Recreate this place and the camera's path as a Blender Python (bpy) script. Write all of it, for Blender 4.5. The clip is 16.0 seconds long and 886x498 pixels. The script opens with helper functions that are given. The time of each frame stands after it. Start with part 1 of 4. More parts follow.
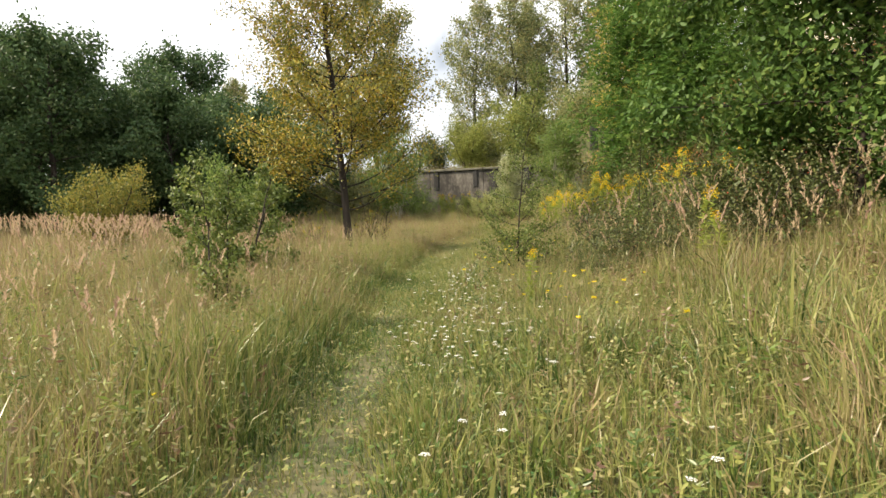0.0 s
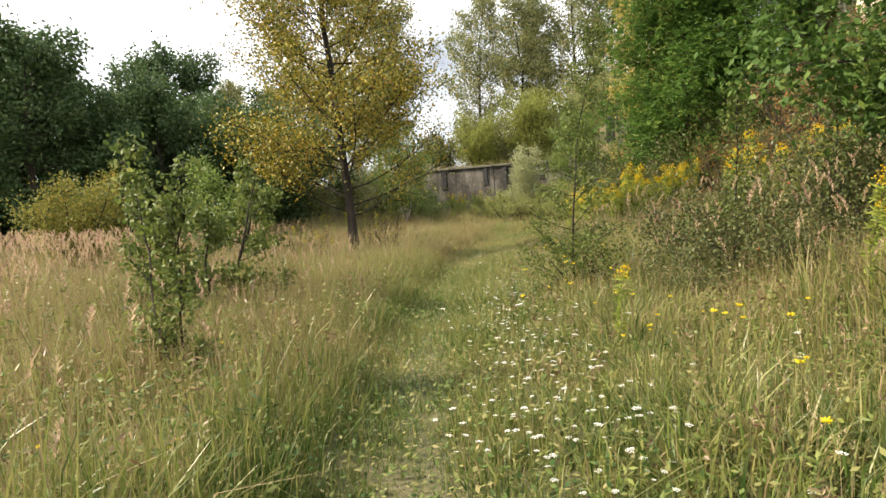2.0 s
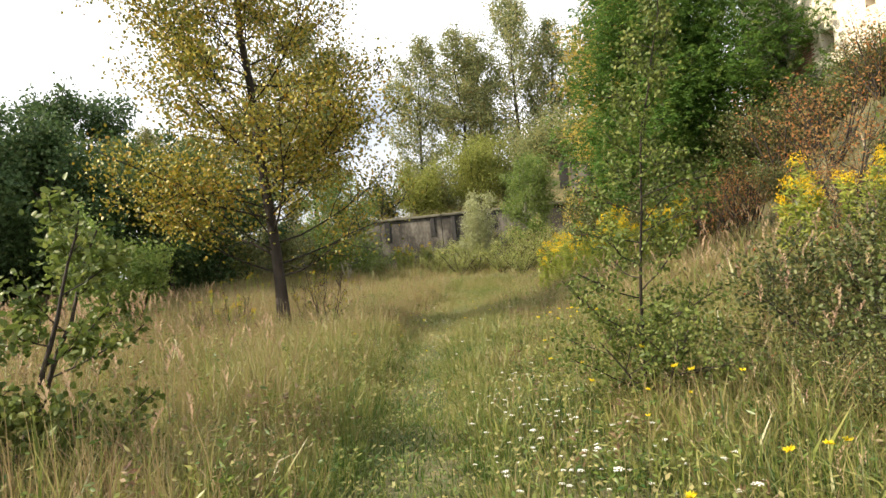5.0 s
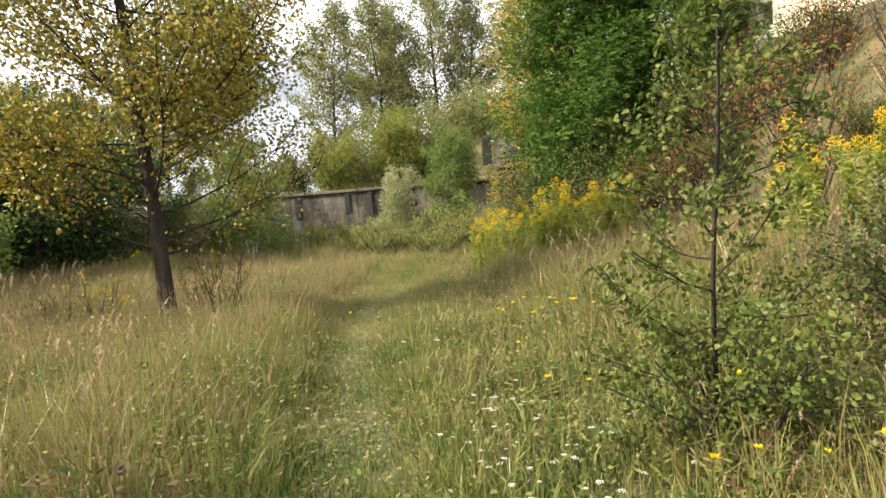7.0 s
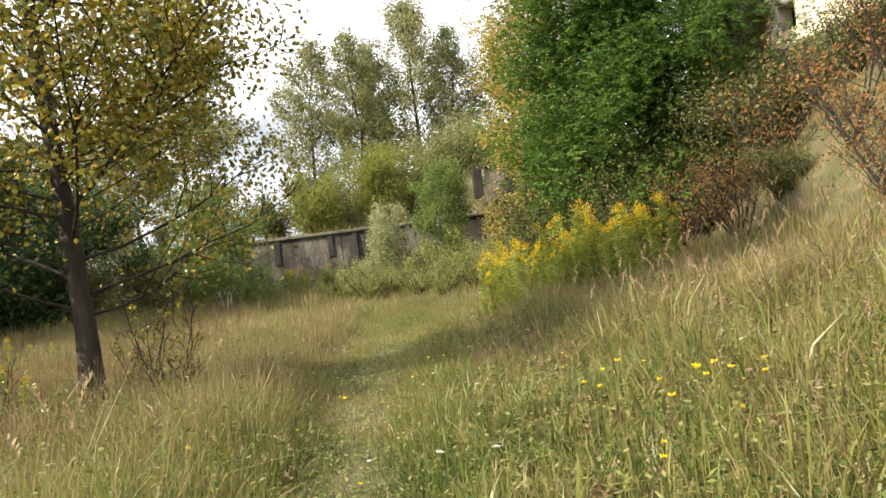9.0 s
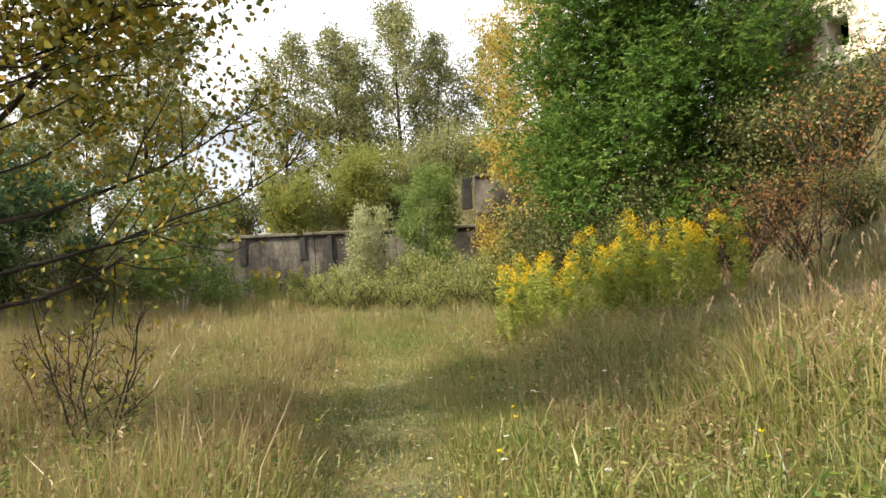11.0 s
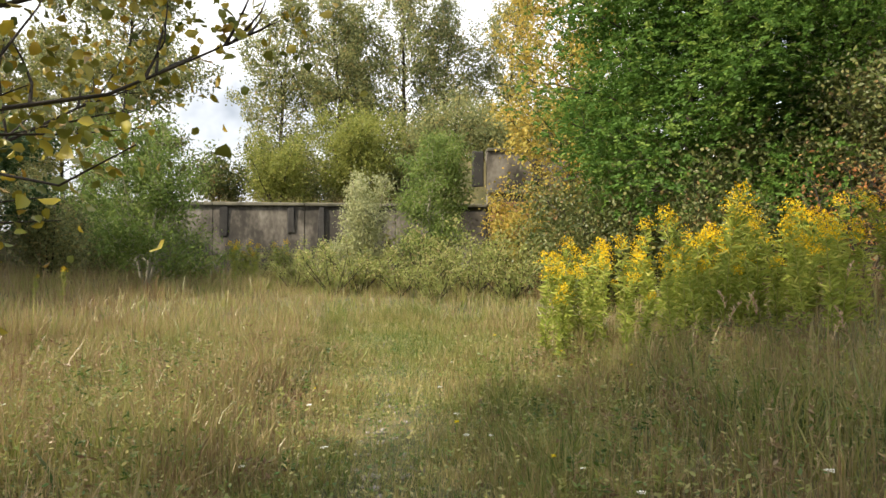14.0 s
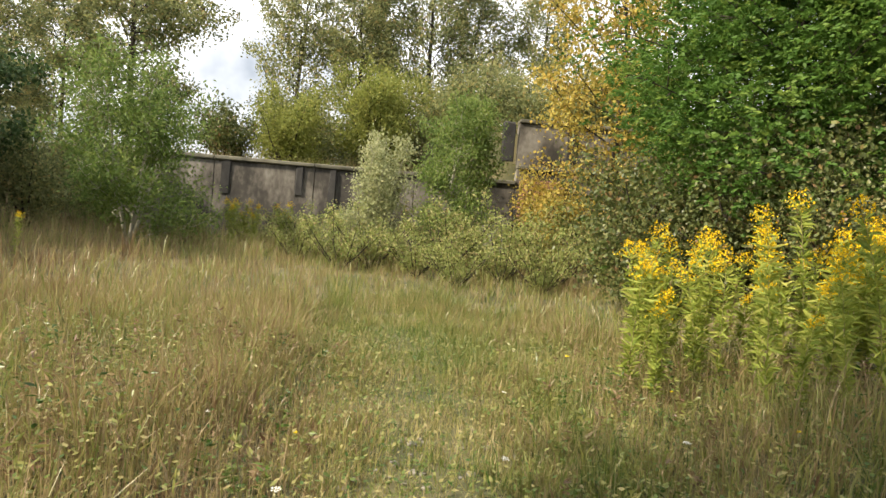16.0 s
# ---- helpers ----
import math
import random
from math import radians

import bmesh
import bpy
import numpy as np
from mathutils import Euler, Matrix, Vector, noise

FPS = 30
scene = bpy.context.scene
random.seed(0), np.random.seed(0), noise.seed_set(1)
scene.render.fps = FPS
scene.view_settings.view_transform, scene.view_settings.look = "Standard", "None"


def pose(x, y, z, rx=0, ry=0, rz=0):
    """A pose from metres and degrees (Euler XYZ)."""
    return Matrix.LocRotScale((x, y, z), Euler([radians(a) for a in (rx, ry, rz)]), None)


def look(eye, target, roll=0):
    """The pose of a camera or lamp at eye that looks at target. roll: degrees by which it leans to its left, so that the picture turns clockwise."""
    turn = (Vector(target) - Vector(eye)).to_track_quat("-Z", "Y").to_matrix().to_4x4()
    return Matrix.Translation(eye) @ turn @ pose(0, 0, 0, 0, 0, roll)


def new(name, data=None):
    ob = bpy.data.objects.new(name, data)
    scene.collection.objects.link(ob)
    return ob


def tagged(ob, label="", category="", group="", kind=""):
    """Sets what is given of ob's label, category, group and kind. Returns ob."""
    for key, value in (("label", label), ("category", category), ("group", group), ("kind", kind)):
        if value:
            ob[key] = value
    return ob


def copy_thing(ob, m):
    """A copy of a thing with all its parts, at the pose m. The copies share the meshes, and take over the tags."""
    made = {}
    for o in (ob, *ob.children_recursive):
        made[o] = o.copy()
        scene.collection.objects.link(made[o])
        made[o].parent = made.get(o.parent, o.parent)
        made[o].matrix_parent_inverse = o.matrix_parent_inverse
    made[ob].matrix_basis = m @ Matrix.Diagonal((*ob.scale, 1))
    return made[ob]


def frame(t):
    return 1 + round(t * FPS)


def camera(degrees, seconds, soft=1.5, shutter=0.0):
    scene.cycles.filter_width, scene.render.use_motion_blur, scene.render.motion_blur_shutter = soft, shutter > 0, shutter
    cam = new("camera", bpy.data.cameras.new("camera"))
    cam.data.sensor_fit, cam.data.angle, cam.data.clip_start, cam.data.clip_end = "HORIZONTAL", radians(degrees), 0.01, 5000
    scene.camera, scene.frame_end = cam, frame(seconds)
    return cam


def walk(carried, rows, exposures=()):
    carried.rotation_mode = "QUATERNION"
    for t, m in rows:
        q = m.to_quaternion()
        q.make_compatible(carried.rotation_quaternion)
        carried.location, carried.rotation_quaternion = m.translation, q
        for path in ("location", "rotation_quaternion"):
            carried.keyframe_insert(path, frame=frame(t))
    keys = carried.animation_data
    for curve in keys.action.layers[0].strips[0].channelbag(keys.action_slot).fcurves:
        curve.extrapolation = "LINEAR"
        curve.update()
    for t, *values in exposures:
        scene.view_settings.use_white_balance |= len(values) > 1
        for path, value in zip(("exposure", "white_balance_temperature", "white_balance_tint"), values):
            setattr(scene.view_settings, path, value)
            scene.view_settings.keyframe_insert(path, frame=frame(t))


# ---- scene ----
EXPO = 0.97
cam = camera(72.0, 16.0, soft=1.5)
PATH = [
    (0, (0.43, 0.028, 1.422), (0.453, 2.021, 1.265), -2.0),
    (0.5, (0.293, 0.55, 1.398), (0.292, 2.546, 1.269), -2.4),
    (1, (0.239, 1.118, 1.382), (0.327, 3.115, 1.312), -5.5),
    (1.5, (0.153, 1.627, 1.41), (0.13, 3.626, 1.337), -3.0),
    (2, (0.078, 2.202, 1.441), (0.086, 4.196, 1.286), -3.8),
    (2.5, (0.059, 2.774, 1.486), (0.066, 4.773, 1.434), -2.7),
    (3, (-0.073, 3.334, 1.458), (-0.013, 5.331, 1.365), -2.5),
    (3.5, (-0.142, 3.847, 1.444), (-0.08, 5.845, 1.376), -4.9),
    (4, (-0.214, 4.443, 1.469), (-0.227, 6.442, 1.408), -2.1),
    (4.5, (-0.258, 4.978, 1.495), (-0.096, 6.971, 1.442), -3.3),
    (4.7, (-0.237, 5.198, 1.492), (-0.05, 7.189, 1.501), -4.5),
    (6.8, (-0.189, 7.297, 1.43), (0.268, 9.241, 1.327), -4.1),
    (7, (-0.238, 7.507, 1.415), (0.258, 9.442, 1.326), -4.5),
    (7.5, (-0.137, 8.122, 1.398), (0.349, 10.062, 1.348), -7.4),
    (8, (-0.069, 8.751, 1.411), (0.343, 10.708, 1.405), -4.3),
    (8.5, (-0.054, 9.299, 1.406), (0.474, 11.228, 1.385), -6.3),
    (8.7, (-0.027, 9.55, 1.359), (0.524, 11.472, 1.399), -7.4),
    (10.8, (-0.358, 12.057, 1.366), (0.361, 13.923, 1.414), -1.8),
    (11, (-0.304, 12.317, 1.355), (0.377, 14.196, 1.434), -2.9),
    (11.5, (-0.186, 12.971, 1.365), (0.274, 14.912, 1.514), -1.9),
    (12, (-0.196, 13.38, 1.304), (0.498, 15.248, 1.476), 2.3),
    (12.5, (-0.126, 13.799, 1.285), (0.54, 15.681, 1.404), -7.8),
    (13, (-0.051, 14.258, 1.322), (0.476, 16.187, 1.378), -2.8),
    (13.5, (0.109, 14.768, 1.334), (0.65, 16.694, 1.333), -4.0),
    (14, (0.316, 15.281, 1.376), (1.014, 17.155, 1.399), 0.3),
    (14.5, (0.38, 15.859, 1.353), (1.065, 17.735, 1.444), 4.6),
    (15, (0.45, 16.405, 1.34), (1.096, 18.298, 1.312), 4.2),
    (15.5, (0.623, 16.993, 1.368), (1.186, 18.911, 1.293), 4.3),
    (16, (0.744, 17.582, 1.351), (1.419, 19.464, 1.3), 4.9),
]
walk(cam, [(t, look(eye, target, roll)) for t, eye, target, roll in PATH], exposures=[(0, EXPO), (16, EXPO)])

# ---- world, sun, exposure ----
SUN_TO = Vector((-0.73, -0.06, 0.56)).normalized()
elev = math.asin(SUN_TO.z)
world = bpy.data.worlds.new("World")
scene.world = world
world.use_nodes = True
wn, wl = world.node_tree.nodes, world.node_tree.links
wn.clear()
sky = wn.new("ShaderNodeTexSky")
sky.sky_type, sky.sun_disc = "NISHITA", False
sky.sun_elevation, sky.sun_rotation = elev, math.atan2(SUN_TO.x, SUN_TO.y)
sky.air_density, sky.dust_density = 1.0, 2.0
tc = wn.new("ShaderNodeTexCoord")
cloud = wn.new("ShaderNodeTexNoise")
cloud.inputs["Scale"].default_value, cloud.inputs["Detail"].default_value = 2.2, 6
cramp = wn.new("ShaderNodeValToRGB")
cramp.color_ramp.elements[0].position, cramp.color_ramp.elements[1].position = 0.29, 0.45
cmix = wn.new("ShaderNodeMix")
cmix.data_type = "RGBA"
cmix.inputs[7].default_value = (17.0, 17.1, 17.4, 1)
bg = wn.new("ShaderNodeBackground")
bg.inputs["Strength"].default_value = 0.05
wout = wn.new("ShaderNodeOutputWorld")
wl.new(tc.outputs["Generated"], cloud.inputs["Vector"])
wl.new(cloud.outputs["Fac"], cramp.inputs["Fac"])
wl.new(cramp.outputs["Color"], cmix.inputs[0])
wl.new(sky.outputs["Color"], cmix.inputs[6])
wl.new(cmix.outputs[2], bg.inputs["Color"])
wl.new(bg.outputs["Background"], wout.inputs["Surface"])
sun_data = bpy.data.lights.new("sun", "SUN")
sun_data.energy, sun_data.angle, sun_data.color = 5.0, radians(0.6), (1.0, 0.87, 0.68)
sun = new("sun", sun_data)
sun.matrix_world = look(SUN_TO * 60, (0, 0, 0))


# ---- materials ----
def nodes_of(name):
    m = bpy.data.materials.new(name)
    m.use_nodes = True
    nt = m.node_tree
    return m, nt.nodes, nt.links, nt.nodes["Principled BSDF"], nt.nodes["Material Output"]


def ramp_node(nodes, stops):
    r = nodes.new("ShaderNodeValToRGB")
    el = r.color_ramp.elements
    while len(el) < len(stops):
        el.new(0.5)
    for e, (p, c) in zip(el, stops):
        e.position, e.color = p, (*c, 1)
    return r


def plant_material(name, stops, through_light=0.4, rough=0.55, tip=None, spec=0.2):
    """Leaf or blade: tone from the U of the leaf, slow patches on top, light passing through."""
    m, n, l, bsdf, out = nodes_of(name)
    uv = n.new("ShaderNodeUVMap")
    sep = n.new("ShaderNodeSeparateXYZ")
    l.new(uv.outputs[0], sep.inputs[0])
    geo = n.new("ShaderNodeNewGeometry")
    patch = n.new("ShaderNodeTexNoise")
    patch.inputs["Scale"].default_value = 0.9
    l.new(geo.outputs["Position"], patch.inputs["Vector"])
    shift = n.new("ShaderNodeMath")
    shift.operation = "MULTIPLY_ADD"
    l.new(patch.outputs["Fac"], shift.inputs[0])
    shift.inputs[1].default_value, shift.inputs[2].default_value = 0.44, -0.22
    add = n.new("ShaderNodeMath")
    add.operation = "ADD"
    l.new(sep.outputs[0], add.inputs[0])
    l.new(shift.outputs[0], add.inputs[1])
    r = ramp_node(n, stops)
    l.new(add.outputs[0], r.inputs[0])
    colour = r.outputs[0]
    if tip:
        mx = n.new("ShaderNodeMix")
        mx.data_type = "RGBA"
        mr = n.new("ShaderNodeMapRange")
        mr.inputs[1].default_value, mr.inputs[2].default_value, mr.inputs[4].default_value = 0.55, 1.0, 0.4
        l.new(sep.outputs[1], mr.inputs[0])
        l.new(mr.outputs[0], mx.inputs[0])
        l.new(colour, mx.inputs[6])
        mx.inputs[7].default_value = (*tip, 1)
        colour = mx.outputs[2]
    l.new(colour, bsdf.inputs["Base Color"])
    bsdf.inputs["Roughness"].default_value = rough
    bsdf.inputs["Specular IOR Level"].default_value = spec
    tr = n.new("ShaderNodeBsdfTranslucent")
    l.new(colour, tr.inputs[0])
    mix = n.new("ShaderNodeMixShader")
    mix.inputs[0].default_value = through_light
    l.new(bsdf.outputs[0], mix.inputs[1])
    l.new(tr.outputs[0], mix.inputs[2])
    l.new(mix.outputs[0], out.inputs[0])
    return m


def rough_material(name, stops, scale=4.0, rough=0.9, bump=0.4, fine=40.0, stretch=(1, 1, 1)):
    """Bark, soil, stone, render: two scales of noise in colour and relief."""
    m, n, l, bsdf, out = nodes_of(name)
    geo = n.new("ShaderNodeNewGeometry")
    mp = n.new("ShaderNodeMapping")
    mp.inputs["Scale"].default_value = stretch
    l.new(geo.outputs["Position"], mp.inputs[0])
    a = n.new("ShaderNodeTexNoise")
    a.inputs["Scale"].default_value, a.inputs["Detail"].default_value = scale, 8
    b = n.new("ShaderNodeTexNoise")
    b.inputs["Scale"].default_value, b.inputs["Detail"].default_value = fine, 4
    for t in (a, b):
        l.new(mp.outputs[0], t.inputs["Vector"])
    s = n.new("ShaderNodeMath")
    s.operation = "MULTIPLY_ADD"
    l.new(b.outputs["Fac"], s.inputs[0])
    s.inputs[1].default_value = 0.3
    l.new(a.outputs["Fac"], s.inputs[2])
    r = ramp_node(n, stops)
    l.new(s.outputs[0], r.inputs[0])
    l.new(r.outputs[0], bsdf.inputs["Base Color"])
    bsdf.inputs["Roughness"].default_value = rough
    bp = n.new("ShaderNodeBump")
    bp.inputs["Strength"].default_value, bp.inputs["Distance"].default_value = bump, 0.03
    l.new(s.outputs[0], bp.inputs["Height"])
    l.new(bp.outputs[0], bsdf.inputs["Normal"])
    return m


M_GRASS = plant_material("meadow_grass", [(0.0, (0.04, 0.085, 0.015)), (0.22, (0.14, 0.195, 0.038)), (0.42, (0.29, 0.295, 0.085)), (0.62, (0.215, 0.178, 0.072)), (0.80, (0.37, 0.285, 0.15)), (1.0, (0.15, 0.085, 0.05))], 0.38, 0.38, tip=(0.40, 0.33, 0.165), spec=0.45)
M_LAWN = plant_material("mown_grass", [(0.0, (0.05, 0.11, 0.02)), (0.35, (0.15, 0.20, 0.042)), (0.6, (0.31, 0.285, 0.10)), (1.0, (0.44, 0.35, 0.19))], 0.38, 0.42, spec=0.4)
M_PLUME = plant_material("grass_plume", [(0.0, (0.44, 0.35, 0.20)), (0.6, (0.48, 0.35, 0.235)), (1.0, (0.36, 0.23, 0.17))], 0.4, 0.7)
M_YELLOWLEAF = plant_material("autumn_leaf", [(0.0, (0.07, 0.10, 0.018)), (0.35, (0.18, 0.19, 0.028)), (0.7, (0.41, 0.32, 0.035)), (1.0, (0.35, 0.20, 0.028))], 0.16, 0.42, spec=0.4)
M_DARKLEAF = plant_material("dark_leaf", [(0.0, (0.035, 0.065, 0.024)), (0.6, (0.07, 0.12, 0.042)), (1.0, (0.15, 0.19, 0.07))], 0.3)
M_LOCUST = plant_material("locust_leaf", [(0.0, (0.05, 0.11, 0.018)), (0.6, (0.09, 0.175, 0.03)), (1.0, (0.19, 0.27, 0.05))], 0.42)
M_OLIVE = plant_material("olive_leaf", [(0.0, (0.13, 0.15, 0.035)), (0.6, (0.23, 0.22, 0.045)), (1.0, (0.36, 0.27, 0.06))], 0.35)
M_POPLAR = plant_material("poplar_leaf", [(0.0, (0.11, 0.135, 0.056)), (0.5, (0.215, 0.24, 0.10)), (0.8, (0.35, 0.34, 0.135)), (1.0, (0.38, 0.28, 0.11))], 0.45)
M_WILLOW = plant_material("willow_leaf", [(0.0, (0.085, 0.14, 0.036)), (0.6, (0.17, 0.24, 0.06)), (1.0, (0.28, 0.33, 0.095))], 0.45)
M_SILVER = plant_material("silver_leaf", [(0.0, (0.26, 0.29, 0.14)), (0.6, (0.38, 0.40, 0.21)), (1.0, (0.48, 0.47, 0.26))], 0.45)
M_LIME = plant_material("lime_leaf", [(0.0, (0.14, 0.175, 0.04)), (0.6, (0.25, 0.275, 0.065)), (1.0, (0.38, 0.36, 0.10))], 0.45)
M_HAW = plant_material("hawthorn_leaf", [(0.0, (0.06, 0.095, 0.02)), (0.6, (0.135, 0.175, 0.04)), (1.0, (0.25, 0.27, 0.075))], 0.4, 0.45, spec=0.28)
M_PALEHERB = plant_material("pale_herb_leaf", [(0.0, (0.15, 0.20, 0.055)), (0.5, (0.27, 0.31, 0.09)), (0.8, (0.42, 0.39, 0.17)), (1.0, (0.30, 0.21, 0.10))], 0.42)
M_GOLDLEAF = plant_material("golden_leaf", [(0.0, (0.24, 0.23, 0.05)), (0.5, (0.44, 0.36, 0.08)), (1.0, (0.50, 0.32, 0.07))], 0.4)
M_BUSH = plant_material("bramble_leaf", [(0.0, (0.06, 0.08, 0.026)), (0.5, (0.10, 0.125, 0.038)), (0.8, (0.19, 0.195, 0.065)), (1.0, (0.22, 0.135, 0.06))], 0.35, 0.42, spec=0.35)
M_BANK = plant_material("bank_leaf", [(0.0, (0.04, 0.085, 0.018)), (0.6, (0.085, 0.15, 0.03)), (1.0, (0.17, 0.22, 0.05))], 0.35)
M_RED = plant_material("red_leaf", [(0.0, (0.16, 0.16, 0.055)), (0.5, (0.29, 0.17, 0.065)), (1.0, (0.42, 0.15, 0.055))], 0.4)
M_HERB = plant_material("goldenrod_leaf", [(0.0, (0.17, 0.24, 0.045)), (0.6, (0.32, 0.37, 0.07)), (1.0, (0.44, 0.43, 0.11))], 0.45)
M_GOLD = plant_material("goldenrod_flower", [(0.0, (0.48, 0.29, 0.010)), (0.5, (0.72, 0.49, 0.014)), (1.0, (0.82, 0.62, 0.03))], 0.3, 0.7, spec=0.1)
M_WHITE = plant_material("white_petal", [(0.0, (0.72, 0.72, 0.66)), (1.0, (0.84, 0.84, 0.80))], 0.3, 0.7)
M_YELLOW = plant_material("yellow_petal", [(0.0, (0.78, 0.60, 0.02)), (1.0, (0.85, 0.70, 0.04))], 0.3, 0.6)
M_HIP = plant_material("rose_hip", [(0.0, (0.38, 0.03, 0.015)), (1.0, (0.55, 0.07, 0.02))], 0.05, 0.3, spec=0.5)
M_STALK = plant_material("stalk", [(0.0, (0.14, 0.17, 0.05)), (0.6, (0.27, 0.24, 0.10)), (1.0, (0.36, 0.28, 0.15))], 0.15)
M_BARK = rough_material("bark", [(0.3, (0.012, 0.009, 0.007)), (0.6, (0.028, 0.021, 0.015)), (0.85, (0.055, 0.043, 0.032))], 6, 0.95, 0.8, 60, (1, 1, 0.3))
M_PALEBARK = rough_material("pale_bark", [(0.3, (0.16, 0.15, 0.11)), (0.6, (0.30, 0.28, 0.22)), (0.85, (0.42, 0.40, 0.33))], 8, 0.9, 0.4, 60, (1, 1, 0.4))
M_SOIL = rough_material("meadow_soil", [(0.35, (0.035, 0.042, 0.018)), (0.6, (0.075, 0.075, 0.032)), (0.8, (0.14, 0.12, 0.06))], 1.3, 1.0, 0.6, 25)
M_CONCRETE = rough_material("weathered_concrete", [(0.42, (0.018, 0.017, 0.015)), (0.58, (0.05, 0.045, 0.038)), (0.70, (0.125, 0.112, 0.094)), (0.88, (0.25, 0.235, 0.205))], 0.85, 0.95, 0.8, 7, (1, 1, 0.6))
M_BLACK = rough_material("blackened_concrete", [(0.35, (0.012, 0.012, 0.012)), (0.8, (0.04, 0.038, 0.036))], 3, 0.95, 0.5, 25)
M_COPING = rough_material("mossy_coping", [(0.35, (0.045, 0.045, 0.035)), (0.8, (0.16, 0.15, 0.11))], 2, 0.95, 0.5, 25)
M_BRICK = rough_material("old_brick", [(0.35, (0.16, 0.075, 0.05)), (0.8, (0.33, 0.18, 0.12))], 5, 0.95, 0.4, 30)
M_RENDER = rough_material("cream_render", [(0.35, (0.52, 0.44, 0.33)), (0.6, (0.70, 0.62, 0.49)), (0.85, (0.78, 0.71, 0.59))], 0.8, 0.95, 0.3, 22)
# near-black stands in for the shade inside the building's openings
M_DARK = rough_material("interior_shade", [(0.3, (0.02, 0.018, 0.016)), (0.8, (0.05, 0.045, 0.04))], 3, 0.95, 0.2, 20)
M_STONE = rough_material("path_stone", [(0.35, (0.10, 0.09, 0.075)), (0.8, (0.26, 0.24, 0.205))], 9, 0.95, 0.3, 50)


# ---- helpers of this scene ----
def fast_mesh(name, verts, faces, mat, uv=None, smooth=False):
    """A mesh from arrays: faces is a list of (n, k) index arrays; uv is one pair a vertex."""
    me = bpy.data.meshes.new(name)
    verts = np.asarray(verts, dtype=np.float32)
    me.vertices.add(len(verts))
    me.vertices.foreach_set("co", verts.ravel())
    faces = [np.asarray(f, dtype=np.int32) for f in faces if len(f)]
    idx = np.concatenate([f.ravel() for f in faces])
    sizes = np.concatenate([np.full(len(f), f.shape[1], dtype=np.int32) for f in faces])
    starts = np.concatenate([[0], np.cumsum(sizes)[:-1]]).astype(np.int32)
    me.loops.add(len(idx))
    me.loops.foreach_set("vertex_index", idx)
    me.polygons.add(len(sizes))
    me.polygons.foreach_set("loop_start", starts)
    if uv is not None:
        layer = me.uv_layers.new(name="UVMap")
        layer.data.foreach_set("uv", np.asarray(uv, dtype=np.float32)[idx].ravel())
    me.update(calc_edges=True)
    if smooth:
        me.polygons.foreach_set("use_smooth", np.ones(len(sizes), dtype=bool))
    me.materials.append(mat)
    return me


def part(name, data, parent, label=""):
    ob = new(name, data)
    ob.parent = parent
    if label:
        ob["label"] = label
    return ob


def bm_mesh(name, bm, mat):
    me = bpy.data.meshes.new(name)
    bm.to_mesh(me)
    bm.free()
    me.materials.append(mat)
    return me


def box_mesh(name, sx, sy, sz, mat, bevel=0.02, rough=0.0, seed=0):
    """A block with its base at z = 0, bevelled, its vertices a little uneven."""
    bm = bmesh.new()
    bmesh.ops.create_cube(bm, size=1.0)
    for v in bm.verts:
        v.co = Vector((v.co.x * sx, v.co.y * sy, (v.co.z + 0.5) * sz))
    bmesh.ops.bevel(bm, geom=bm.edges[:], offset=bevel, segments=1, affect="EDGES")
    rr = random.Random(seed)
    for v in bm.verts:
        v.co += Vector((rr.uniform(-rough, rough), rr.uniform(-rough, rough), rr.uniform(-rough, rough)))
    return bm_mesh(name, bm, mat)


# ---- the lie of the land ----
CL_Y = [-2, 4, 8, 12, 15, 19, 22.5, 26, 40]
CL_X = [0.05, -0.05, 0.0, 0.35, 0.65, 1.3, 2.4, 3.2, 4.5]


def path_x(y):
    return np.interp(y, CL_Y, CL_X)


def wall_y(x):
    return 42.4 - 0.35 * np.asarray(x)


def smooth01(v):
    v = np.clip(v, 0, 1)
    return v * v * (3 - 2 * v)


def lumps(x, y):
    return 0.05 * np.sin(x * 1.1 + 0.4 * y) * np.cos(y * 0.9) + 0.03 * np.sin(2.3 * x - 1.7 * y)


def land(x, y):
    """Ground height: a flat meadow, a bank on the east side, a terrace behind the old wall."""
    x, y = np.asarray(x, dtype=float), np.asarray(y, dtype=float)
    base = np.interp(y, [-5, 8, 14, 20, 26, 32, 40], [0.08, 0.08, 0.0, -0.1, 0.0, 0.2, 0.45])
    toe = np.interp(y, [0, 19, 24, 30, 36, 60], [2.8, 3.0, 5.2, 9.0, 11.0, 30.0])
    u = np.maximum(x - toe, 0)
    bank = 0.20 * np.minimum(u, 6.0) + 0.95 * np.maximum(u - 6.0, 0)
    bank = 5.7 - np.log1p(np.exp((5.7 - bank) * 3)) / 3
    bank = np.maximum(bank, 0)
    ridge = 0.03 * np.clip(-2.0 - x, 0, 12)
    h = base + bank + ridge + lumps(x, y) * np.clip(np.abs(x - path_x(y)) - 0.3, 0.15, 1)
    behind = smooth01((y - (wall_y(x) + 0.5)) / 0.02) * smooth01((x + 12) / 7)
    top = 3.35 + 2.1 * smooth01((x - 9.2) / 0.3) + 0.04 * np.clip(y - 42, 0, 25)
    return np.where(behind > 0, h * (1 - behind) + np.maximum(top, h) * behind, h)


def land1(x, y):
    return float(land(x, y))


